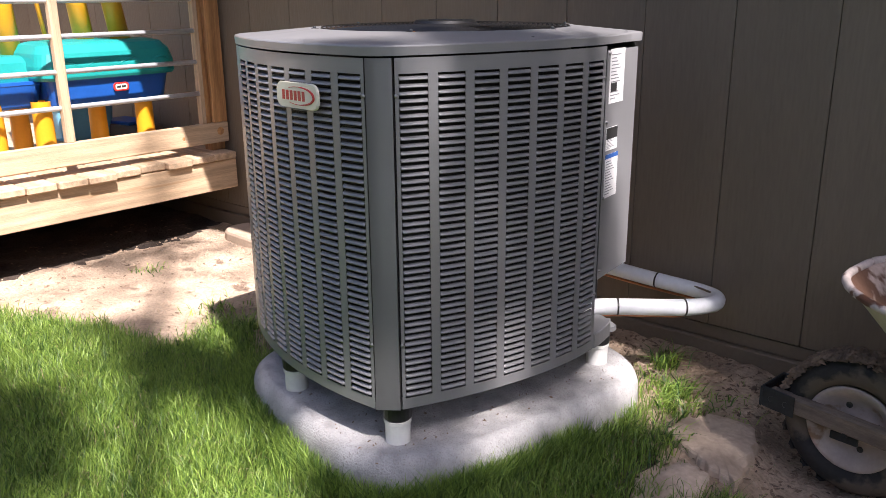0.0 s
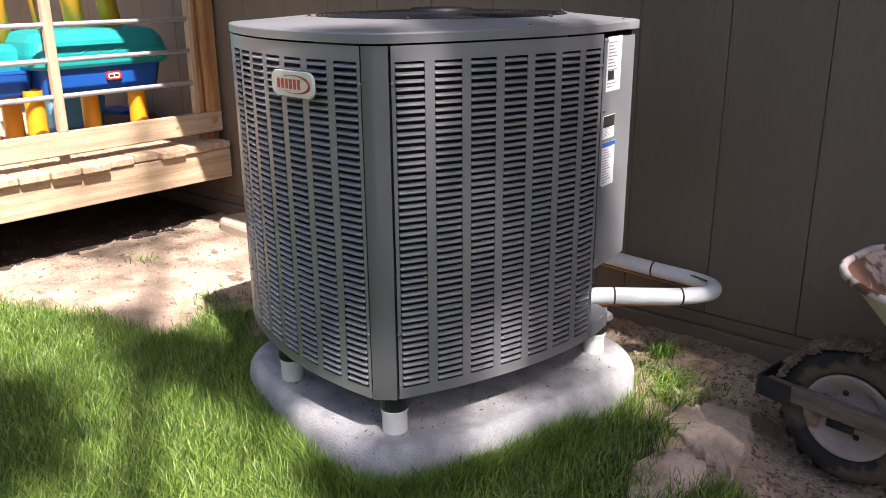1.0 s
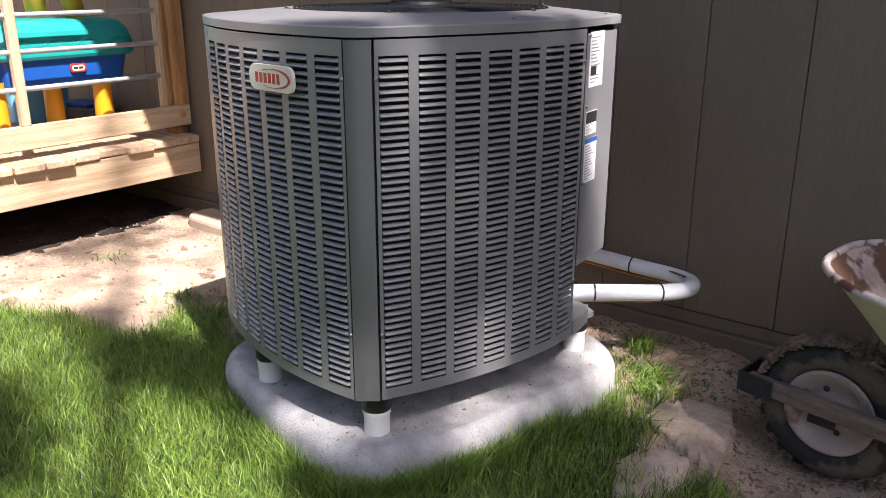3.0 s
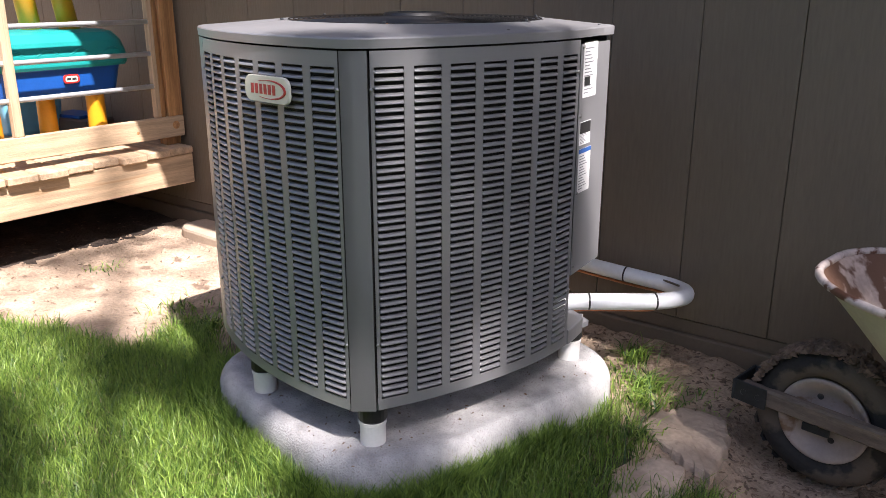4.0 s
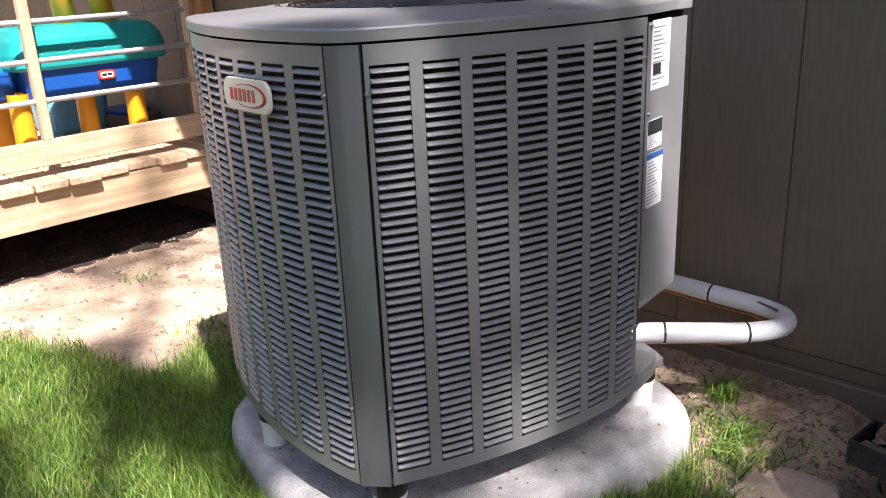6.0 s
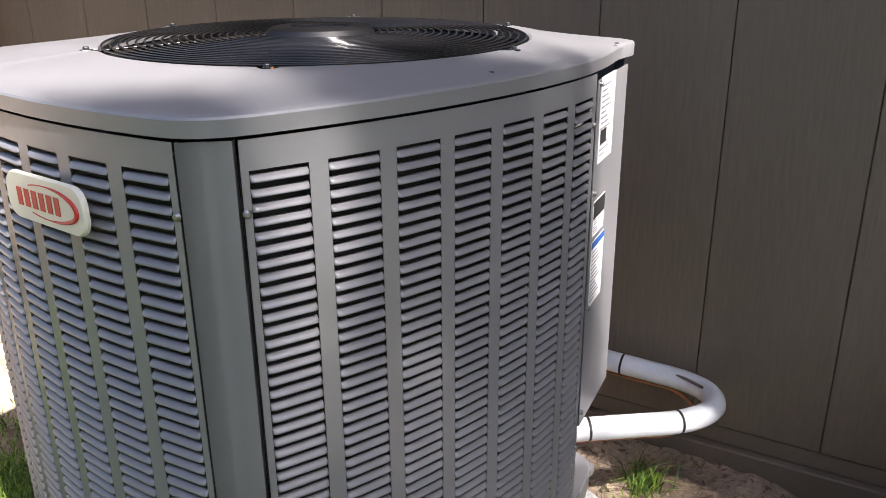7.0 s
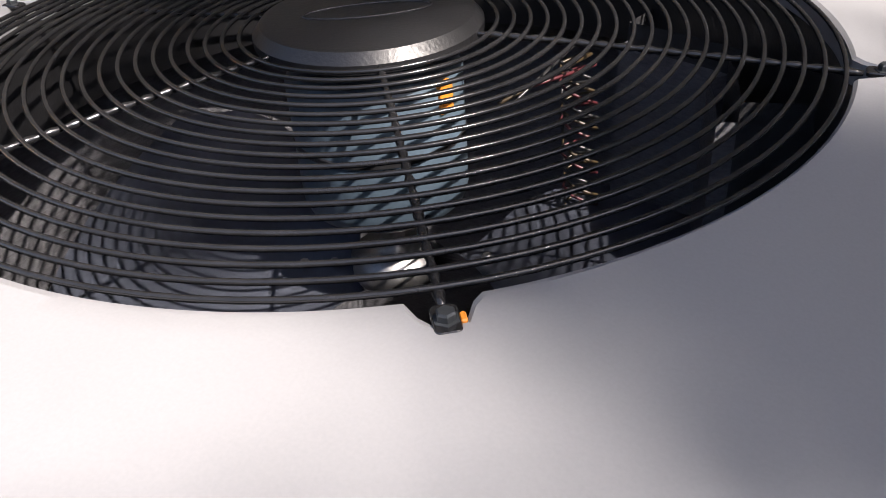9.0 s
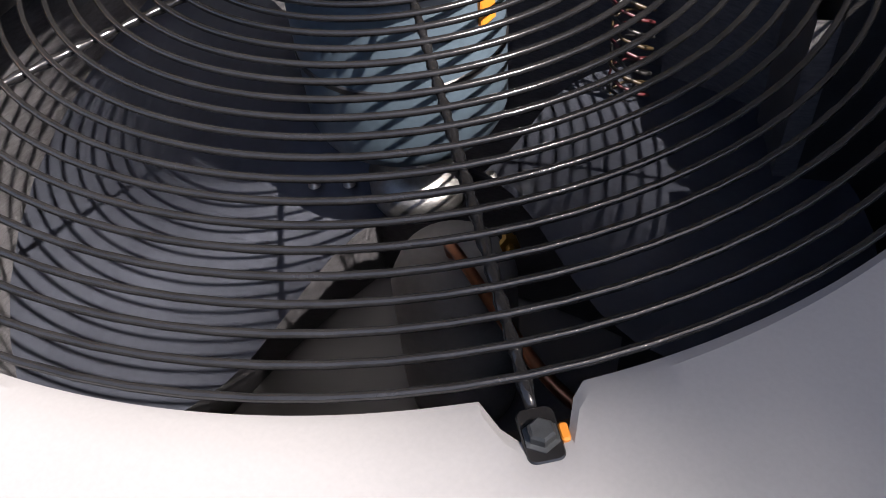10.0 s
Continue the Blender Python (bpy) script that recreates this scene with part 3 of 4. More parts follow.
def fan_inside(unit):
    motor = part("motor", lathe([(0.0, 0.982), (0.034, 0.982), (0.062, 0.985), (0.073, 0.993), (0.076, 1.003), (0.076, 1.11), (0.07, 1.122), (0.05, 1.13), (0.0, 1.13)], 40), MOTORBLUE, unit,
                 "blue-grey painted fan motor", smooth=True)
    motor.location = (FX, FY, 0)
    band = part("motor_band", lathe([(0.0762, 1.055), (0.0772, 1.056), (0.0772, 1.060), (0.0762, 1.061)], 40), BLACKPLASTIC, motor)
    tag = part("motor_tag", box(0.070, 0.0785, -0.008, 0.008, 1.090, 1.116, 0.001), ORANGE, motor, "orange warning tag")
    tag.rotation_euler = (0, 0, radians(-6))
    shaft = part("fan_hub", lathe([(0.0, 0.90), (0.04, 0.90), (0.042, 0.905), (0.042, 0.925), (0.02, 0.93), (0.012, 0.935), (0.012, 0.965)], 28), BOLTMETAL, unit, smooth=True)
    shaft.location = (FX, FY, 0)
    for b in range(2):
        rings = []
        for i in range(11):
            r = 0.035 + 0.318 * i / 10
            half = radians(26 + 27 * math.sin(math.pi * min(1, i / 12))) * (1 if i < 10 else 0.88)
            ring = []
            for j in range(9):
                f = j / 8 - 0.5
                a = 2 * half * f + radians(b * 180 - 148) - 0.12 * (r / 0.34)
                z = 0.918 - f * 2 * 0.075 * (0.35 + r) - 0.012 * (1 - 4 * f * f)
                ring.append((FX + r * math.cos(a), FY + r * math.sin(a), z))
            rings.append(ring)
        bm = loft(rings, False)
        bmesh.ops.solidify(bm, geom=bm.faces[:], thickness=0.002)
        blade = part("fan_blade", bm, BLADE, unit, smooth=True)
        for rr in (0.06, 0.09):
            a = radians(b * 180 - 148) - 0.12 * rr / 0.34
            rv = part("rivet", SCREW, None, blade)
            rv.matrix_world = pose(FX + rr * math.cos(a), FY + rr * math.sin(a), 0.912)
    comp = part("compressor", lathe([(0.0, 0.55), (0.04, 0.55), (0.075, 0.535), (0.09, 0.50), (0.092, 0.27), (0.085, 0.22), (0.0, 0.22)], 32), SHELL, unit, "grey painted compressor shell", smooth=True)
    comp.location = (-0.53, 0.655, 0)
    part("copper_line", tube(spline([(-0.53, 0.655, 0.54), (-0.50, 0.62, 0.60), (FX + 0.1, FY + 0.05, 0.62), (FX + 0.22, FY + 0.05, 0.55), (FX + 0.24, FY + 0.15, 0.3)]), 0.008, 8), COPPER, unit, smooth=True)
    # motor leads spiralling down behind the motor
    for k, mat in enumerate((REDWIRE, YELLOWWIRE, BLACKPLASTIC)):
        lead = [Vector((-0.345 + 0.012 * k, 0.52, 1.06))]
        for i in range(40):
            lead.append(Vector((-0.31 + 0.02 * math.cos(i * 0.9 + k), 0.64 + 0.03 * i / 40 + 0.012 * math.sin(i * 0.9 + k), 1.06 - 0.24 * i / 39 + 0.006 * k)))
        part("motor_lead", tube(lead, 0.0018, 6), mat, unit, smooth=True)
    v = part("brass_valve", lathe([(0.008, 0), (0.008, 0.02), (0.013, 0.022), (0.013, 0.034), (0.006, 0.036), (0.006, 0.05)], 6, cap0=True, cap1=True), BRASS, unit)
    v.matrix_world = pose(-0.445, 0.66, 0.62, 70, 10, 30)


fan_inside(UNIT)


def badge(unit):
    m = face_pose(3, CHORD_F - 0.222, 0.995, 0.011)
    plate_ob = part("badge", plate(rounded(0.182, 0.064, 0.024, 8), 0, 0.007, 0.003), CREAM, unit, "cream enamel maker's badge with red marks")
    plate_ob.matrix_world = m @ pose(0, 0, 0, 90, 0, 0)
    arc = [(0.008 + 0.068 * math.cos(t), 0.022 * math.sin(t), 0.0072) for t in [radians(-125 + 250 * i / 30) for i in range(31)]]
    rad = [0.0008 + 0.0028 * max(0, math.cos(radians(-125 + 250 * i / 30))) for i in range(31)]
    part("badge_swoosh", tube(arc, rad, 6), RED, plate_ob)
    for i in range(6):
        x = -0.062 + 0.0175 * i
        part("badge_bar", box(x, x + 0.0115, -0.012, 0.012, 0.0068, 0.0078, 0), RED, plate_ob)


badge(UNIT)


# ---- refrigerant pipes ----
def push(p):
    """Carries a point of the pipe loop out towards the house wall."""
    near = Vector((1.637, -1.041, 1.234))
    f = 1.062
    while f > 1 and -(WALLM.inverted() @ (near + (Vector(p) - near) * f)).y < 0.045:
        f -= 0.002
    return near + (Vector(p) - near) * f


def pipes():
    big = [(-0.09, 0.73, 0.291), (-0.035, 0.808, 0.291), (0.040, 0.900, 0.291), (0.098, 0.972, 0.291), (0.126, 1.038, 0.288), (0.126, 1.110, 0.282), (0.082, 1.172, 0.274),
           (0.0, 1.203, 0.265), (-0.10, 1.210, 0.257), (-0.22, 1.208, 0.250), (-0.36, 1.195, 0.248), (-0.52, 1.185, 0.246), (-0.70, 1.22, 0.246)]
    big = [push(p) for p in big]
    run = thing("insulated_pipe", "white foam insulated refrigerant pipe bent in a loop", "pipe", pose(0, 0, 0))
    line = spline(big, 8)
    part("insulation", tube(line, 0.0279, 16), INSUL, run, smooth=True)
    for i in (9, 25, 70):
        part("black_tie", tube([line[i], line[i] + (line[i + 1] - line[i]).normalized() * 0.006], 0.0289, 16), BLACKPLASTIC, run)
    small = [Vector(p) + Vector((0, 0, -0.030)) for p in big[:4]] + [push(p) for p in ((0.10, 1.07, 0.262), (0.05, 1.145, 0.245), (-0.03, 1.19, 0.236), (-0.15, 1.19, 0.227), (-0.5, 1.165, 0.218))]
    liq = thing("liquid_line", "thin bare copper line under the insulated pipe", "pipe", pose(0, 0, 0))
    part("copper_line", tube(spline(small, 6), 0.0048, 8), COPPER, liq, smooth=True)
    wire = thing("control_wire", "brown control wire tied along the pipe", "wire", pose(0, 0, 0))
    wl = [push(p) for p in ((0.075, 1.15, 0.296), (0.0, 1.178, 0.286), (-0.10, 1.192, 0.275), (-0.20, 1.184, 0.266), (-0.36, 1.17, 0.262))]
    part("sheath", tube(spline(wl, 6), 0.004, 6), TRIM, wire, smooth=True)


pipes()


# ---- deck beside the house ----
DECK = -2.78


def deck():
    d = thing("deck", "low pine deck with boards running along the house wall", "deck", WALLM)
    part("rim_joist", box(DECK - 0.04, DECK, -3.4, -0.03, 0.20, 0.362, 0.004), PINE_LONG, d)
    rng = random.Random(3)
    for i in range(23):
        a = 0.035 + 0.146 * i
        over = rng.uniform(0.004, 0.05)
        b = part("deck_board", box(DECK - 2.9, DECK + over, -(a + 0.140), -a, 0.366, 0.404, 0.006), PINE, d)
        b.location.z = rng.uniform(-0.002, 0.002)
    for k in range(3):
        part("joist", box(DECK - 0.9 - 0.7 * k, DECK - 0.86 - 0.7 * k, -3.4, -0.03, 0.21, 0.362, 0), PINE, d)
    # unseen boards, added to keep light from getting in under the deck
    part("back_skirt", box(DECK - 2.94, DECK - 2.905, -3.4, -0.03, -0.1, 0.362, 0.004), PINE, d)
    part("side_skirt", box(DECK - 2.9, DECK - 0.05, -3.44, -3.405, -0.1, 0.362, 0.004), PINE, d)
    return d


deck()


def railing():
    r = thing("deck_railing", "timber deck railing with galvanised conduit bars", "railing", WALLM)
    part("bottom_rail", box(DECK - 0.100, DECK - 0.060, -3.3, -0.022, 0.452, 0.562, 0.004), PINE_LONG, r)
    part("end_post", box(DECK - 0.172, DECK - 0.102, -0.112, -0.022, 0.404, 1.75, 0.004), CEDAR, r, "reddish stained fir post by the wall")
    for dy, dz, size in ((-0.075, 0.515, 0.022), (-0.31, 0.50, 0.009)):
        kn = part("knot", lathe([(0.0, 0.0012), (size * 0.5, 0.0012), (size, 0.0004), (size, -0.002)], 14), CEDAR, r, "dark resinous knot")
        kn.matrix_basis = pose(DECK - 0.0600, dy, dz, 0, 90, 0)
    part("inner_post", box(DECK - 0.100, DECK - 0.060, -0.112, -0.024, 0.564, 1.75, 0.003), CEDAR, r)
    part("post_strip", box(DECK - 0.11, DECK - 0.072, -0.178, -0.150, 0.562, 1.75, 0.003), PINE_UP, r)
    part("post_strip", box(DECK - 0.10, DECK - 0.074, -0.149, -0.121, 0.562, 1.75, 0.003), CEDAR, r)
    part("baluster", box(DECK - 0.10, DECK - 0.062, -0.938, -0.895, 0.562, 1.75, 0.003), PINE_UP, r)
    part("baluster", box(DECK - 0.10, DECK - 0.062, -2.00, -1.957, 0.562, 1.75, 0.003), PINE_UP, r)
    for z in (0.728, 0.896, 1.058, 1.22):
        part("conduit", tube([(DECK - 0.085, -0.16, z), (DECK - 0.085, -3.3, z)], 0.0125, 12), CONDUIT, r, smooth=True)


railing()


def far_railing():
    r = thing("far_deck_railing", "galvanised conduit bars at the far end of the deck", "railing", WALLM)
    for y in (-0.3, -1.9):
        part("post", box(DECK - 2.9, DECK - 2.82, y - 0.08, y, 0.404, 1.6, 0.003), TRIM, r)
    for z in (0.728, 0.896, 1.058, 1.22):
        part("conduit", tube([(DECK - 2.86, -0.1, z), (DECK - 2.86, -3.2, z)], 0.0125, 8), CONDUIT, r, smooth=True)


far_railing()


def stone_wall():
    w = thing("stone_wall", "far stacked stone retaining wall in the yard", "wall", WALLM @ pose(-8.2, 0, 0), kind="structure")
    rng = random.Random(8)
    z = -0.1
    while z < 2.0:
        h = rng.uniform(0.12, 0.22)
        y = -4.0 + rng.uniform(0, 0.3)
        while y < 2.5:
            l = rng.uniform(0.25, 0.5)
            part("stone", box(-0.3, rng.uniform(-0.02, 0.03), y, y + l - 0.015, z, z + h - 0.012, 0.02), STONE, w)
            y += l
        z += h
    part("core", box(-0.5, -0.06, -4.0, 2.6, -0.1, 2.0, 0), STONE, w)


stone_wall()


# ---- the children's water table on the deck ----
def water_table():
    m = WALLM @ pose(-3.18, -0.53, 0.404)
    t = thing("play_table", "blue and teal plastic play table with yellow legs", "play table", m)
    # local x: depth (towards the yard is +), y: along the deck edge

    def tray(name, x, y, w, l, z0, z1, mat, flare=0.03, r=0.07):
        rings = []
        for f, z in ((0, z0), (0.04, z0 - 0.0), (0.3, z0 + 0.012), (1.0, z1 - 0.02), (1.12, z1 - 0.015), (1.12, z1)):
            g = flare * (f - 1)
            rings.append([(x + px, y + py, z) for px, py in rounded(w + 2 * g, l + 2 * g, r, 6)])
        return part(name, loft(rings, True, True, True), mat, t, smooth=False)
    tray("basin", -0.12, 0.0, 0.42, 0.68, 0.285, 0.445, BLUE)
    tray("side_basin", -0.20, -0.50, 0.40, 0.36, 0.30, 0.43, BLUE)
    rings = []
    for sx, sy, z in ((0.46, 0.76, 0.430), (0.475, 0.775, 0.445), (0.47, 0.77, 0.50), (0.44, 0.74, 0.56), (0.38, 0.68, 0.60), (0.30, 0.60, 0.612)):
        rings.append([(-0.12 + px, 0.0 + py, z) for px, py in rounded(sx, sy, 0.10, 7)])
    lid = part("cover", loft(rings, True, True, True), TEAL, t, "teal moulded plastic cover", smooth=False)
    rib = [(0.108, -0.3 + 0.6 * i / 24, 0.505 + 0.016 * math.sin(i * 0.9)) for i in range(25)]
    part("moulded_wave", tube(rib, 0.008, 8), TEAL, lid, smooth=True)
    rings = []
    for sx, sy, z in ((0.36, 0.30, 0.425), (0.37, 0.31, 0.45), (0.34, 0.28, 0.52), (0.26, 0.2, 0.55)):
        rings.append([(-0.22 + px, -0.46 + py, z) for px, py in rounded(sx, sy, 0.08, 6)])
    part("side_cover", loft(rings, True, True, True), TEAL, t)
    for x, y in ((0.0, -0.36), (-0.28, -0.36), (0.0, 0.20), (-0.26, 0.06), (-0.30, -0.56), (-0.05, -0.58)):
        part("leg", lathe([(0.046, 0.0), (0.050, 0.02), (0.047, 0.28), (0.047, 0.33)], 20, cap0=True), YELLOW, t, smooth=True).location = (x, y, 0)
    for x, y, z0, lean in ((-0.12, 0.175, 0.60, -0.10), (-0.22, 0.02, 0.60, -0.06), (-0.25, -0.36, 0.52, -0.03)):
        part("upright", tube([(x, y, z0), (x - 0.02, y + lean * 0.5, z0 + 0.4), (x - 0.04, y + lean, z0 + 0.9)], 0.052, 18), YELLOW, t, smooth=True)
    part("hose_pole", tube([(-0.3, -0.15, 0.6), (-0.32, -0.19, 1.0), (-0.34, -0.22, 1.5)], 0.012, 10), YELLOW, t, smooth=True)
    plate_ob = part("maker_plate", plate(rounded(0.088, 0.046, 0.018, 6), 0, 0.004, 0.001), RED, t, "red oval maker's plate")
    plate_ob.matrix_parent_inverse = Matrix()
    plate_ob.matrix_basis = pose(0.086, 0.035, 0.375, 90, 0, 90)
    part("plate_field", plate(rounded(0.066, 0.028, 0.010, 5), 0.0038, 0.005, 0.0005), CREAM, plate_ob)
    for i in range(2):
        part("plate_bar", box(-0.026 + 0.028 * i, -0.003 + 0.028 * i, -0.006, 0.006, 0.0048, 0.0056, 0), INKBLACK, plate_ob)


water_table()


def deck_toys():
    m = WALLM @ pose(-3.95, -0.35, 0.404)
    bin_ob = thing("toy_bin", "light blue plastic toy bin standing on the deck", "toy bin", m)
    part("tub", loft([[(px, py, z) for px, py in rounded(0.3 + g, 0.3 + g, 0.06, 5)] for g, z in ((0, 0.0), (0.02, 0.02), (0.05, 0.20), (0.07, 0.205), (0.03, 0.21))], True, True, True), LIGHTBLUE, bin_ob)
    m = WALLM @ pose(-3.75, -0.12, 0.404, 0, 0, 8)
    crate = thing("low_box", "low dark box with a blue lid on the deck", "box", m)
    part("body", box(-0.2, 0.2, -0.1, 0.1, 0, 0.08, 0.01), TRIM, crate)
    part("lid", box(-0.16, 0.12, -0.09, 0.09, 0.08, 0.10, 0.006), BLUE, crate)


deck_toys()


# ---- wheelbarrow ----
def wheelbarrow():
    m = pose(0.642, 1.071, -0.112, 0, 0, 6)
    w = thing("wheelbarrow", "old wheelbarrow with chipped cream tub and muddy wheel", "wheelbarrow", m)

    def add(name, bm, mat, parent=w, label="", smooth=False):
        ob = part(name, bm, mat, parent, label, smooth)
        return ob
    wheel = thing_part("wheel", w)
    turn = Matrix.Translation((0, 0, 0.2)) @ Matrix.Rotation(radians(90), 4, "X")

    def turned(bm):
        bmesh.ops.transform(bm, matrix=turn, verts=bm.verts)
        return bm
    prof = []
    for i in range(17):
        a = radians(-140 + 280 * i / 16)
        prof.append((0.157 + 0.043 * math.cos(a), 0.047 * math.sin(a)))
    add("tyre", turned(lathe(prof, 56)), RUBBER, wheel, "muddy black rubber tyre", True)
    for k in range(44):
        a = 2 * math.pi * k / 44
        bm = box(-0.006, 0.006, -0.032, 0.032, 0.1955, 0.2035, 0)
        bmesh.ops.transform(bm, matrix=Matrix.Translation((0, 0, 0.2)) @ Matrix.Rotation(a, 4, "Y") @ Matrix.Rotation(0.4 * (-1) ** k, 4, "Z"), verts=bm.verts)
        add("tread", bm, RUBBER, wheel)
    rim = [(0.0, 0.016), (0.022, 0.016), (0.03, 0.010), (0.06, 0.012), (0.085, 0.020), (0.098, 0.034), (0.112, 0.040), (0.121, 0.043), (0.124, 0.038)]
    add("rim", turned(lathe(rim, 48)), RIM, wheel, "dirty white painted steel rim", True)
    add("rim_back", turned(lathe([(r, -z) for r, z in rim], 48)), RIM, wheel, smooth=True)
    for a in (20, 110, 200, 290):
        bm = lathe([(0.0, 0.0125), (0.009, 0.0128), (0.009, 0.0142), (0.0, 0.0145)], 12)
        bmesh.ops.translate(bm, verts=bm.verts, vec=(0.064 * math.cos(radians(a)), 0.064 * math.sin(radians(a)), 0.002))
        add("rim_hole", turned(bm), RUBBER, wheel)
    add("axle", turned(lathe([(0.008, -0.085), (0.008, 0.085)], 12, cap0=True, cap1=True)), IRON, wheel)
    for sgn in (-1, 1):
        bm = box(-0.045, 0.03, sgn * 0.060 - 0.004, sgn * 0.060 + 0.004, 0.168, 0.192, 0.002)
        add("axle_bracket", bm, IRON)
        bm = box(0, 1.45, -0.017, 0.017, -0.026, 0.026, 0.006)
        bmesh.ops.transform(bm, matrix=Matrix.Translation((-0.232, sgn * 0.043, 0.222)) @ Matrix.Rotation(sgn * radians(6.5), 4, "Z") @ Matrix.Rotation(radians(-1.5), 4, "Y"), verts=bm.verts)
        add("handle", bm, OLDWOOD, w, "weathered grey wooden handle")
        bm = box(-0.012, 0.085, -0.003, 0.003, -0.031, 0.031, 0.001)
        bmesh.ops.transform(bm, matrix=Matrix.Translation((-0.232, sgn * 0.064, 0.222)) @ Matrix.Rotation(sgn * radians(6.5), 4, "Z"), verts=bm.verts)
        strap = add("strap", bm, IRON, w, "dark iron strap with bolts")
        for bx in (0.015, 0.06):
            bm = lathe([(0.009, 0), (0.009, 0.003), (0.005, 0.007)], 10, cap1=True)
            bmesh.ops.transform(bm, matrix=Matrix.Translation((-0.232 + bx, sgn * (0.068 + bx * 0.11), 0.222)) @ Matrix.Rotation(radians(90) * sgn, 4, "X") @ Matrix.Rotation(math.pi if sgn > 0 else 0, 4, "X") @ Matrix.Rotation(0, 4, "X"), verts=bm.verts)
            add("bolt", bm, BOLTMETAL, strap)
        add("leg", tube([(0.62, sgn * 0.16, 0.2), (0.74, sgn * 0.2, 0.012), (0.86, sgn * 0.17, 0.2)], 0.012, 8), IRON)
    add("nose_strap", box(-0.252, -0.244, -0.070, 0.070, 0.191, 0.253, 0.002), IRON)
    # the tub: flared, deeper towards the wheel
    levels = []
    for f in (0, 0.05, 0.15, 0.3, 0.5, 0.75, 1.0):
        x0, x1 = 0.25 + (-0.052 - 0.25) * f ** 1.15, 0.66 + 0.30 * f
        levels.append((x0, x1, 0.16 + 0.165 * f, 0.06 + 0.10 * f, 0.275 + 0.345 * f))

    def ring(x0, x1, hw, r, z, inset=0.0):
        out = []
        for px, py in rounded(x1 - x0 - 2 * inset, 2 * (hw - inset), max(0.02, min(r + 0.10, hw - inset - 0.01)), 8):
            k = (px / (x1 - x0) + 0.5)
            out.append(((x0 + x1) / 2 + px, py * (0.80 + 0.25 * k), z + 0.05 * (0.5 - k) * ((z - 0.275) / 0.325)))
        return out
    add("tub_outside", loft([ring(*l) for l in levels], True, True, False), TUBOUT, w, "cream painted steel tub", True)
    add("tub_inside", loft([ring(*l, inset=0.004) for l in levels], True, True, False), TUBIN, w, "rusty inside of the tub with peeling paint", True)
    add("tub_rim", tube(ring(*levels[-1]), 0.011, 8, True), TUBRIM, w, "chipped rolled rim", True)
    for y in (-0.12, 0.12):
        add("tub_riser", box(0.2, 0.62, y - 0.02, y + 0.02, 0.245, 0.277, 0.004), OLDWOOD)


wheelbarrow()


# ---- edging stones, slab, weeds, litter ----
def flat_stone(name, poly, z0, z1, seed, label):
    rng = random.Random(seed)
    pts = []
    for (ax, ay), (bx, by) in zip(poly, poly[1:] + poly[:1]):
        for i in range(7):
            f = i / 7
            pts.append((ax + (bx - ax) * f + rng.uniform(-0.008, 0.008), ay + (by - ay) * f + rng.uniform(-0.008, 0.008)))
    c = Vector((sum(p[0] for p in pts) / len(pts), sum(p[1] for p in pts) / len(pts)))
    rings = []
    for k, z in ((1.05, z0), (1.03, (z0 + z1) / 2), (1.01, z1 - 0.016), (0.985, z1 - 0.006), (0.93, z1 - 0.001), (0.8, z1), (0.65, z1 + 0.003), (0.5, z1 + 0.002), (0.35, z1 + 0.004), (0.2, z1 + 0.003), (0.06, z1 + 0.003)):
        ring = []
        for px, py in pts:
            v = Vector((c.x + (px - c.x) * k, c.y + (py - c.y) * k, z))
            v.z += 0.014 * noise.noise(v * 9 + Vector((seed, 0, 0))) + 0.006 * noise.noise(v * 31)
            v.x += 0.006 * noise.noise(v * 24)
            ring.append(v)
        rings.append(ring)
    ob = part(name, loft(rings, True, True, True), STONE, smooth=False)
    return tagged(ob, label, "stone", group="edging stones")


flat_stone("edging_stone", [(0.215, 0.80), (0.195, 0.90), (0.24, 1.02), (0.335, 1.06), (0.435, 0.93), (0.50, 0.745), (0.40, 0.735), (0.33, 0.76)], -0.22, -0.028, 1, "tan sandstone edging slab with a split face")
flat_stone("edging_stone", [(0.33, 0.52), (0.345, 0.69), (0.385, 0.715), (0.435, 0.715), (0.49, 0.61), (0.50, 0.50), (0.42, 0.42)], -0.22, -0.034, 2, "tan sandstone slab sunk among grass")


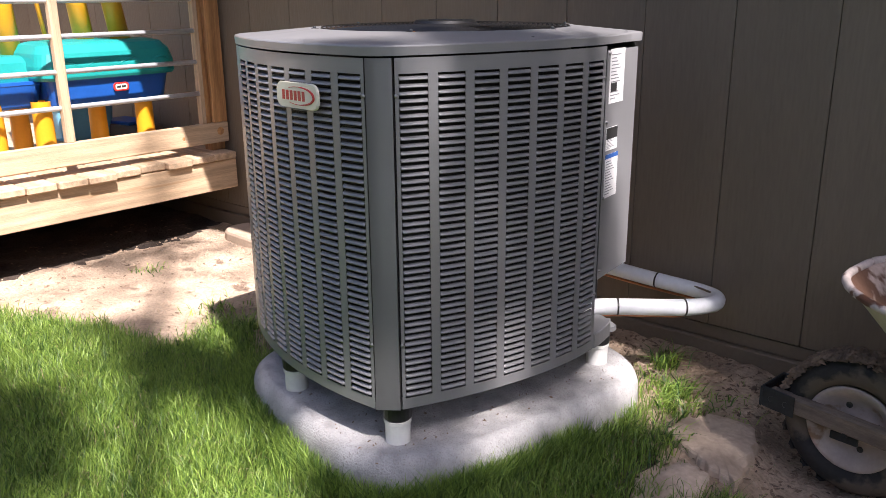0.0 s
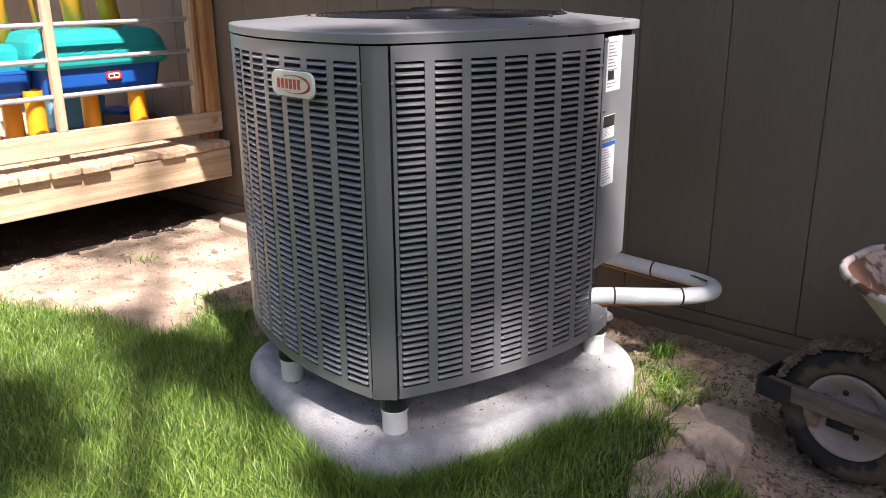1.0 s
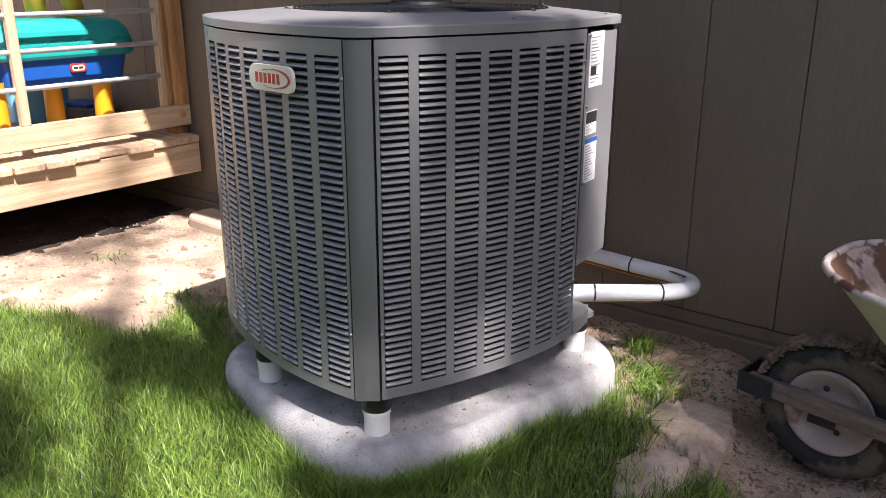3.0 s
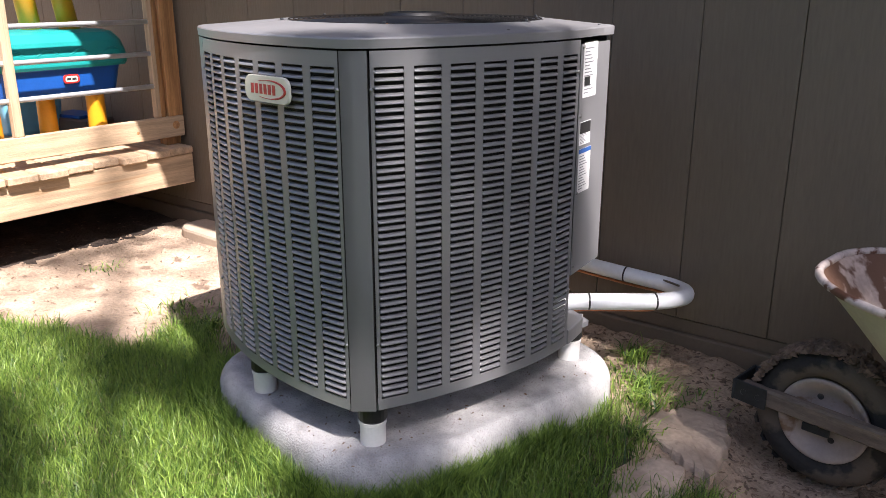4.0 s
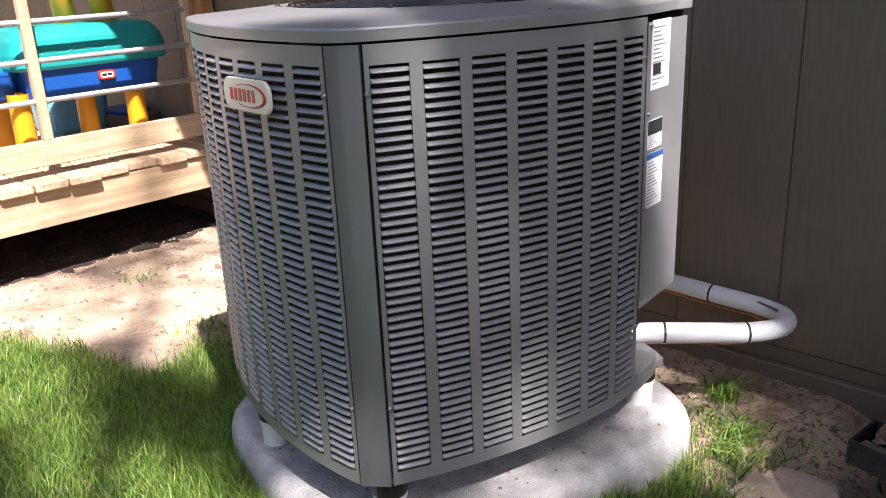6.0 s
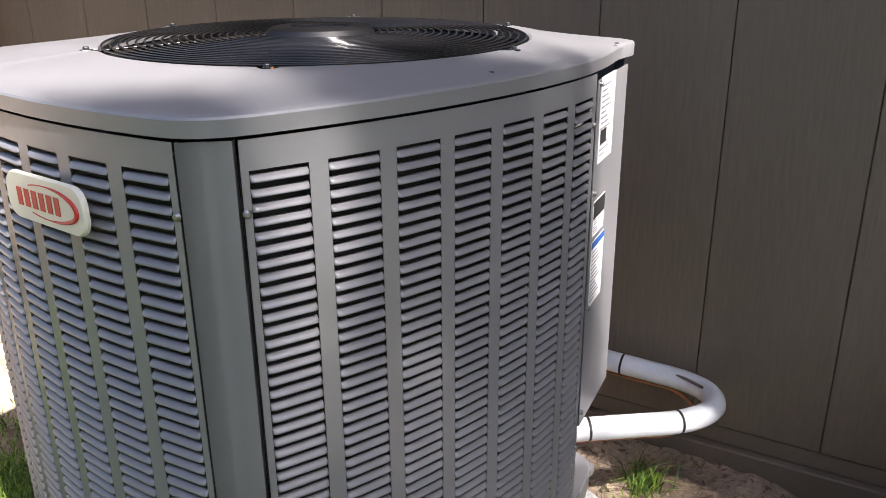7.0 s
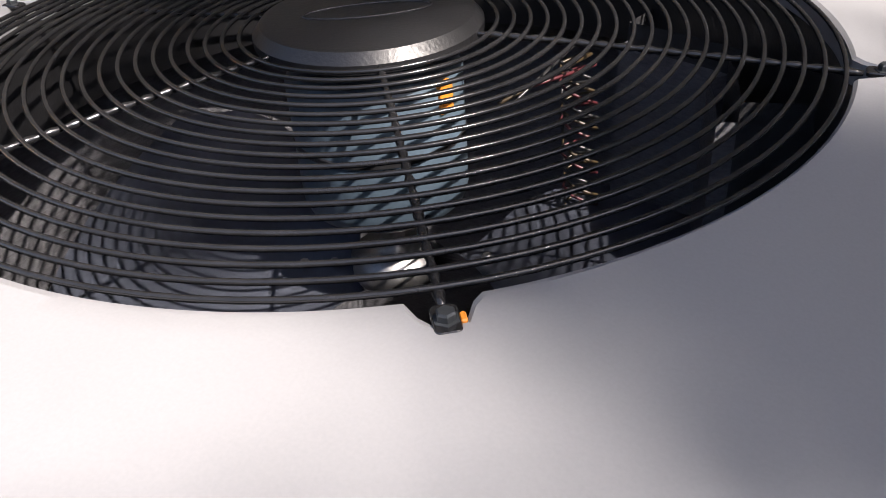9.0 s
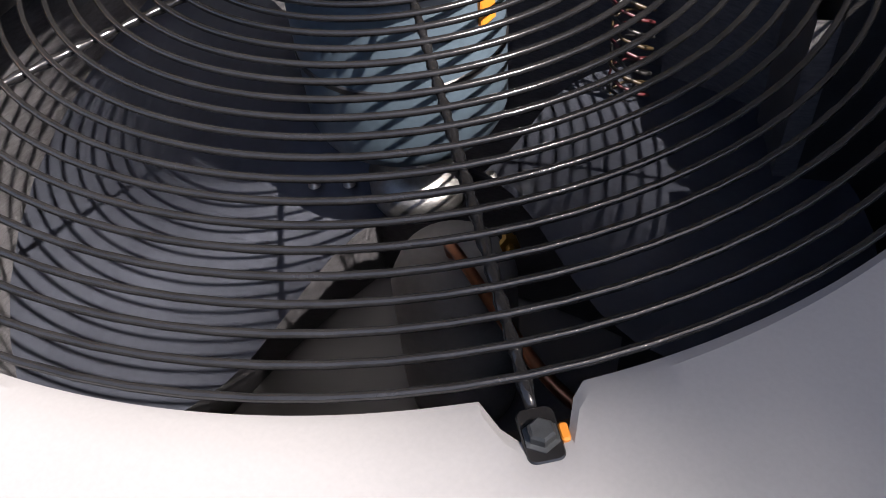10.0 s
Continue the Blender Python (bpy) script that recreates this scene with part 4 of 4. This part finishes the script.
def light_cut_fence():
    """Unseen board fence and hedge behind it, added to cut horizon light on the unit."""
    rng = random.Random(61)
    nrm = np.random.default_rng(62)
    for (ax, ay), (bx, by) in (((-6.5, -7.0), (7.5, -7.0)), ((7.5, -7.0), (7.5, 6.0))):
        a, b = Vector((ax, ay, 0)), Vector((bx, by, 0))
        n = int((b - a).length / 0.30)
        ang = math.degrees(math.atan2(by - ay, bx - ax))
        fence = thing("light_cut_fence", "unseen board fence added to cut low horizon light", "fence", pose(0, 0, 0))
        board = None
        for i in range(n):
            p = a.lerp(b, (i + 0.5) / n)
            if board is None:
                board = part("board", box(-0.147, 0.147, -0.01, 0.01, -0.15, 1.85, 0.003), FENCE, fence)
                ob = board
            else:
                ob = part("board", board.data, None, fence)
            ob.matrix_world = pose(p.x, p.y, rng.uniform(-0.01, 0.01), 0, 0, ang)
        d, side = (b - a).normalized(), Vector((0, -1, 0)) if ay == by else Vector((1, 0, 0))
        m = 26000
        along, up = nrm.uniform(0, (b - a).length, m), nrm.uniform(0, 1, m)
        # added hedge stands taller along -y to darken the unit's front side
        tall = 4.4 if ay == by else 2.7
        top = np.array([tall + 0.7 * noise.noise(Vector((v * 0.5, ax, 0))) + 0.4 * noise.noise(Vector((v * 2, ay, 0))) for v in along])
        out = 0.5 + np.abs(nrm.normal(0, 0.35, m))
        verts, faces = [], []
        for v, h, t, o in zip(along, up, top, out):
            c = a + d * v + side * o + Vector((0, 0, h * t))
            e = Vector(nrm.normal(0, 1, 3)).normalized() * 0.10
            f = e.cross(Vector(nrm.normal(0, 1, 3))).normalized() * 0.06
            k = len(verts)
            verts += [c - e, c + f, c + e, c - f]
            faces.append((k, k + 1, k + 2, k + 3))
        me = bpy.data.meshes.new("hedge")
        me.from_pydata([tuple(v) for v in verts], [], faces)
        me.materials.append(LEAVES)
        tagged(new("hedge", me), "unseen green hedge added behind the fence to cut horizon light", "hedge", kind="stuff")


light_cut_fence()


def slab():
    m = WALLM @ pose(-2.36, -0.10, 0, 0, 0, -3)
    ob = part("stepping_slab", plate(rounded(0.80, 0.26, 0.12, 8), -0.10, -0.008, 0.012), SLAB)
    ob.matrix_world = m
    tagged(ob, "tan round-ended slab lying against the wall", "slab")


slab()


def in_poly(x, y, poly):
    inside = np.zeros(len(x), bool)
    for (ax, ay), (bx, by) in zip(poly, poly[1:] + poly[:1]):
        hit = ((ay > y) != (by > y)) & (x < (bx - ax) * (y - ay) / ((by - ay) or 1e-9) + ax)
        inside ^= hit
    return inside


LAWN = [(-4.2, -2.2), (-3.0, -1.05), (-2.12, -0.66), (-1.86, -0.49), (-1.70, -0.34), (-1.40, -0.24), (-1.30, -0.16), (-1.47, 0.04), (-1.33, 0.10), (-1.05, 0.02), (-0.90, 0.05),
        (-0.5, 0.4), (-0.06, 0.98), (-0.01, 0.86), (0.17, 0.75), (0.30, 0.66), (0.34, 0.50), (0.50, 0.46), (0.53, 0.66), (0.66, 0.70), (0.95, 0.50), (1.5, 0.1), (1.9, -0.6), (2.1, -2.2)]


def blades(name, xs, ys, lo, hi, width, lean, mat, seed, label, category):
    """Many bent blades as one sheet of small faces."""
    rng = np.random.default_rng(seed)
    n = len(xs)
    z = np.array([ground_height(a, b) for a, b in zip(xs, ys)])
    h = rng.uniform(lo, hi, n)
    a = rng.uniform(0, 2 * np.pi, n)
    patch = np.array([noise.noise(Vector((p * 2.2, q * 2.2, 3.0))) for p, q in zip(xs, ys)])
    da = rng.normal(0, 2.0, n) + patch * 2.5
    w = width * rng.uniform(0.6, 1.3, n)
    l = h * lean * rng.uniform(0.3, 1.6, n)
    dx, dy = np.cos(da) * l, np.sin(da) * l
    sx, sy = np.cos(a) * w / 2, np.sin(a) * w / 2
    v = np.empty((n, 5, 3))
    v[:, 0] = np.stack([xs - sx, ys - sy, z - 0.005], 1)
    v[:, 1] = np.stack([xs + sx, ys + sy, z - 0.005], 1)
    v[:, 2] = np.stack([xs + sx * 0.8 + dx * 0.35, ys + sy * 0.8 + dy * 0.35, z + h * 0.6], 1)
    v[:, 3] = np.stack([xs - sx * 0.8 + dx * 0.35, ys - sy * 0.8 + dy * 0.35, z + h * 0.6], 1)
    v[:, 4] = np.stack([xs + dx, ys + dy, z + h * np.clip(1.05 - lean * 0.3, 0.4, 1)], 1)
    b = np.arange(n)[:, None] * 5
    quads = b + np.array([[0, 1, 2, 3]])
    tris = b + np.array([[3, 2, 4]])
    me = bpy.data.meshes.new(name)
    me.from_pydata(v.reshape(-1, 3).tolist(), [], quads.tolist() + tris.tolist())
    me.materials.append(mat)
    me.shade_smooth()
    return tagged(new(name, me), label, category, kind="stuff")


def lawn():
    # darken the soil below the lawn to stand for shade among the blades
    soil = bpy.data.objects["ground"].data
    soil.materials.append(LAWN_SHADE)
    mid = np.array([(p.center.x, p.center.y) for p in soil.polygons])
    for p, inside in zip(soil.polygons, in_poly(mid[:, 0], mid[:, 1], LAWN)):
        if inside and p.center.y > -2.0 and p.center.x < 1.7:
            p.material_index = 3
    rng = np.random.default_rng(5)
    n = 640000
    x, y = rng.uniform(-3.6, 1.7, n), rng.uniform(-2.0, 1.0, n)
    ex, ey = rng.normal(0, 0.035, n), rng.normal(0, 0.035, n)
    keep = in_poly(x + ex, y + ey, LAWN)
    p = 4.3
    pad = (np.abs((x + 0.391) / 0.492) ** p + np.abs((y - 0.414) / 0.556) ** p) > 1
    keep &= pad
    near = np.hypot(x - 0.2, y + 0.3)
    keep &= rng.uniform(0, 1, n) < np.clip(1.35 - near * 0.30, 0.25, 1)
    x, y = x[keep], y[keep]
    thin = np.array([noise.noise(Vector((a * 3.1, b * 3.1, 0))) for a, b in zip(x, y)])
    bare = np.array([noise.noise(Vector((a * 1.3 + 7, b * 1.3, 1))) for a, b in zip(x, y)])
    k2 = rng.uniform(0, 1, len(x)) < np.clip(1.0 + 1.2 * thin + 0.9 * bare, 0.12, 1)
    x, y = x[k2], y[k2]
    blades("lawn_grass", x, y, 0.03, 0.085, 0.0029, 0.5, GRASS, 6, "green lawn grass in dappled sunlight", "grass")
    # longer blades that lean on the pad's front and right edge
    a = rng.uniform(radians(-205), radians(15), 11000)
    q = (np.abs(np.cos(a) / 0.497) ** p + np.abs(np.sin(a) / 0.561) ** p) ** (-1 / p) + np.abs(rng.normal(0, 0.035, 11000))
    blades("lawn_grass", -0.391 + q * np.cos(a), 0.414 + q * np.sin(a), 0.06, 0.12, 0.003, 0.45, GRASS, 8, "longer uncut grass along the concrete pad", "grass")
    d = rng.choice(len(x), len(x) // 22, replace=False)
    blades("dry_grass", x[d] + 0.01, y[d], 0.03, 0.06, 0.004, 1.3, STRAW, 7, "dry straw coloured blades among the lawn", "grass")


lawn()


def weeds():
    rng = np.random.default_rng(11)
    for i, (cx, cy, r, k, h) in enumerate(((-0.10, 1.17, 0.05, 130, 0.10), (0.06, 1.02, 0.06, 150, 0.10), (0.13, 0.93, 0.07, 110, 0.09), (-0.05, 1.05, 0.09, 60, 0.05), (0.14, 1.10, 0.14, 60, 0.05),
                                           (-1.62, 0.12, 0.13, 120, 0.06), (-1.36, 0.12, 0.06, 120, 0.10), (-2.35, 0.05, 0.10, 50, 0.04), (0.25, 0.76, 0.06, 90, 0.08))):
        x, y = rng.normal(cx, r * 0.5, k), rng.normal(cy, r * 0.5, k)
        ob = blades("weed_tuft", x, y, h * 0.4, h, 0.005, 1.0, GRASS, 20 + i, "small tuft of grass weed growing in bare soil", "weed")
        tagged(ob, group="weed tufts")


weeds()


def clippings():
    """Loose cut blades lying flat on the soil and the stones."""
    rng = np.random.default_rng(33)
    x, y = rng.normal(0.20, 0.12, 190), rng.normal(0.93, 0.10, 190)
    blades("grass_clippings", x, y, 0.012, 0.024, 0.0042, 3.4, GRASS, 34, "loose grass clippings strewn on bare soil", "grass")


clippings()


def litter():
    """Bark chips, twigs and dead leaves along the wall and round the wheel."""
    rng = random.Random(17)
    bm_v, bm_f = [], []
    for i in range(2820):
        if i < 1500:
            q = at_wall(rng.uniform(-0.9, 1.6), abs(rng.gauss(0.05, 0.22)) + 0.03)
        elif i < 2000:
            q = Vector((rng.gauss(0.5, 0.2), rng.gauss(1.0, 0.2), 0))
        elif i < 2600:
            q = at_wall(rng.uniform(-3.4, -1.2), rng.uniform(0.1, 2.2))
        else:
            q = Vector((rng.uniform(-0.84, 0.03), rng.uniform(-0.09, 0.85), 0))
        if i < 2600 and (abs((q.x + 0.42) / 0.53) ** 4.3 + abs((q.y - 0.40) / 0.57) ** 4.3) < 1:
            continue
        z = ground_height(q.x, q.y) + 0.004 if i < 2600 else 0.0815
        l, w, a = rng.uniform(0.004, 0.018), rng.uniform(0.002, 0.007), rng.uniform(0, 6.28)
        if i >= 2600:
            l, w = l * 0.5, w * 0.5
        d, e = Vector((math.cos(a), math.sin(a), rng.uniform(-0.3, 0.3))) * l, Vector((-math.sin(a), math.cos(a), rng.uniform(-0.4, 0.4))) * w
        c = Vector((q.x, q.y, z))
        k = len(bm_v)
        bm_v += [c - d, c + e * 0.8, c + d, c - e, c + Vector((0, 0, 0.004))]
        bm_f += [(k, k + 3, k + 4), (k + 3, k + 2, k + 4), (k + 2, k + 1, k + 4), (k + 1, k, k + 4)]
    me = bpy.data.meshes.new("bark_litter")
    me.from_pydata([tuple(v) for v in bm_v], [], bm_f)
    me.materials.append(MULCH)
    tagged(new("bark_litter", me), "scattered bark chips and dead leaves on soil and concrete", "litter", kind="stuff")
    rng = random.Random(23)
    verts, faces = [], []
    for i in range(5600):
        q = at_wall(rng.uniform(-2.95, 1.0), rng.uniform(0.1, 2.6))
        z, r = ground_height(q.x, q.y), rng.uniform(0.003, 0.013) * (1.9 if rng.random() < 0.07 else 1)
        k = len(verts)
        for j in range(6):
            a = j * math.pi / 3
            verts.append((q.x + r * math.cos(a) * rng.uniform(0.7, 1.2), q.y + r * math.sin(a) * rng.uniform(0.7, 1.2), z - 0.002))
        verts.append((q.x, q.y, z + r * rng.uniform(0.5, 0.9)))
        faces += [(k + j, k + (j + 1) % 6, k + 6) for j in range(6)]
    me = bpy.data.meshes.new("soil_clods")
    me.from_pydata(verts, [], faces)
    me.materials.append(DIRT)
    tagged(new("soil_clods", me), "small clods and pebbles on bare soil", "soil", kind="stuff")


litter()


def mud_on_wheel():
    rng = random.Random(31)
    ob_v, ob_f = [], []
    m = pose(0.642, 1.071, -0.112, 0, 0, 6)
    for i in range(700):
        a = radians(rng.gauss(115, 28))
        r, w = 0.199 + rng.uniform(0, 0.012), rng.uniform(-0.045, 0.045)
        c = m @ Vector((r * math.cos(a), w, 0.2 + r * math.sin(a)))
        s = rng.uniform(0.006, 0.018)
        k = len(ob_v)
        for j in range(4):
            b = j * math.pi / 2 + rng.uniform(-0.5, 0.5)
            ob_v.append(c + Vector((s * math.cos(b), s * math.sin(b), rng.uniform(-0.008, 0.004))))
        ob_v.append(c + Vector((0, 0, s * 0.5)))
        ob_f += [(k + j, k + (j + 1) % 4, k + 4) for j in range(4)]
    me = bpy.data.meshes.new("dry_mud")
    me.from_pydata([tuple(v) for v in ob_v], [], ob_f)
    me.materials.append(MULCH)
    tagged(new("dry_mud", me), "dry mud and leaf litter caked on the tyre", "mud", kind="stuff")


mud_on_wheel()


# ---- the tall yard tree whose crown shades the unit ----
def tree():
    t = thing("tree", "tall leafy yard tree shading the lawn", "tree", pose(0, 0, 0))
    base = Vector((10.6, -3.0, -0.1))
    part("trunk", tube(spline([base, base + Vector((-0.1, 0.1, 3.5)), base + Vector((-0.5, 0.4, 7.2)), base + Vector((-0.9, 0.8, 11.0))], 5), [0.28 - 0.012 * i for i in range(16)], 12), BARK, t, smooth=True)
    rng = random.Random(41)
    n = np.random.default_rng(47)
    # shade wanted on the ground: middle, half sizes, number of clumps
    zones = [((0.95, 1.20), (0.50, 0.45), 20, 0.36), ((0.05, 1.26), (0.35, 0.13), 4, 0.3), ((0.32, 0.46), (0.08, 0.20), 12, 0.19), ((0.05, -0.04), (0.14, 0.08), 6, 0.2),
             ((-0.86, -0.82), (0.26, 0.10), 9, 0.24), ((-1.3, -0.95), (0.5, 0.10), 3, 0.3), ((-1.05, -0.18), (0.14, 0.10), 3, 0.22), ((-0.52, -0.03), (0.36, 0.045), 13, 0.16),
             ((-0.48, 0.60), (0.30, 0.05), 10, 0.19), ((-0.40, 0.27), (0.18, 0.14), 6, 0.17), ((-0.84, 0.40), (0.03, 0.10), 5, 0.15),
             ((-2.2, 0.2), (0.7, 0.5), 3, 0.3), ((-1.42, 0.66), (0.10, 0.10), 2, 0.2)]
    clumps = []
    for (gx, gy), (hx, hy), count, size in zones:
        for i in range(count):
            z = n.uniform(9.0, 13.0)
            g = Vector((gx + hx * n.uniform(-1, 1), gy + hy * n.uniform(-1, 1), 0))
            clumps.append((g + SUN * (z / SUN.z), n.uniform(0.14, size)))
    for i in range(14):
        a = base + Vector((-0.4, 0.3, rng.uniform(6.0, 10.5)))
        b = clumps[rng.randrange(len(clumps))][0]
        part("limb", tube(spline([a, a.lerp(b, 0.5) + Vector((0, 0, 0.5)), b], 5), [0.07 - 0.005 * j for j in range(11)], 7), BARK, t, smooth=True)
    verts, faces = [], []
    for c, r in clumps:
        for j in range(int(60 + 260 * (r - 0.14))):
            p = c + Vector(n.normal(0, 1, 3)) * r * 0.55
            l = n.uniform(0.04, 0.075)
            ax = Vector(n.normal(0, 1, 3)).normalized()
            bx = ax.cross(Vector(n.normal(0, 1, 3))).normalized()
            k = len(verts)
            verts += [p - ax * l, p + bx * l * 0.55, p + ax * l, p - bx * l * 0.55]
            faces.append((k, k + 1, k + 2, k + 3))
    me = bpy.data.meshes.new("crown")
    me.from_pydata([tuple(v) for v in verts], [], faces)
    me.materials.append(LEAVES)
    part("crown", me, None, t)


tree()
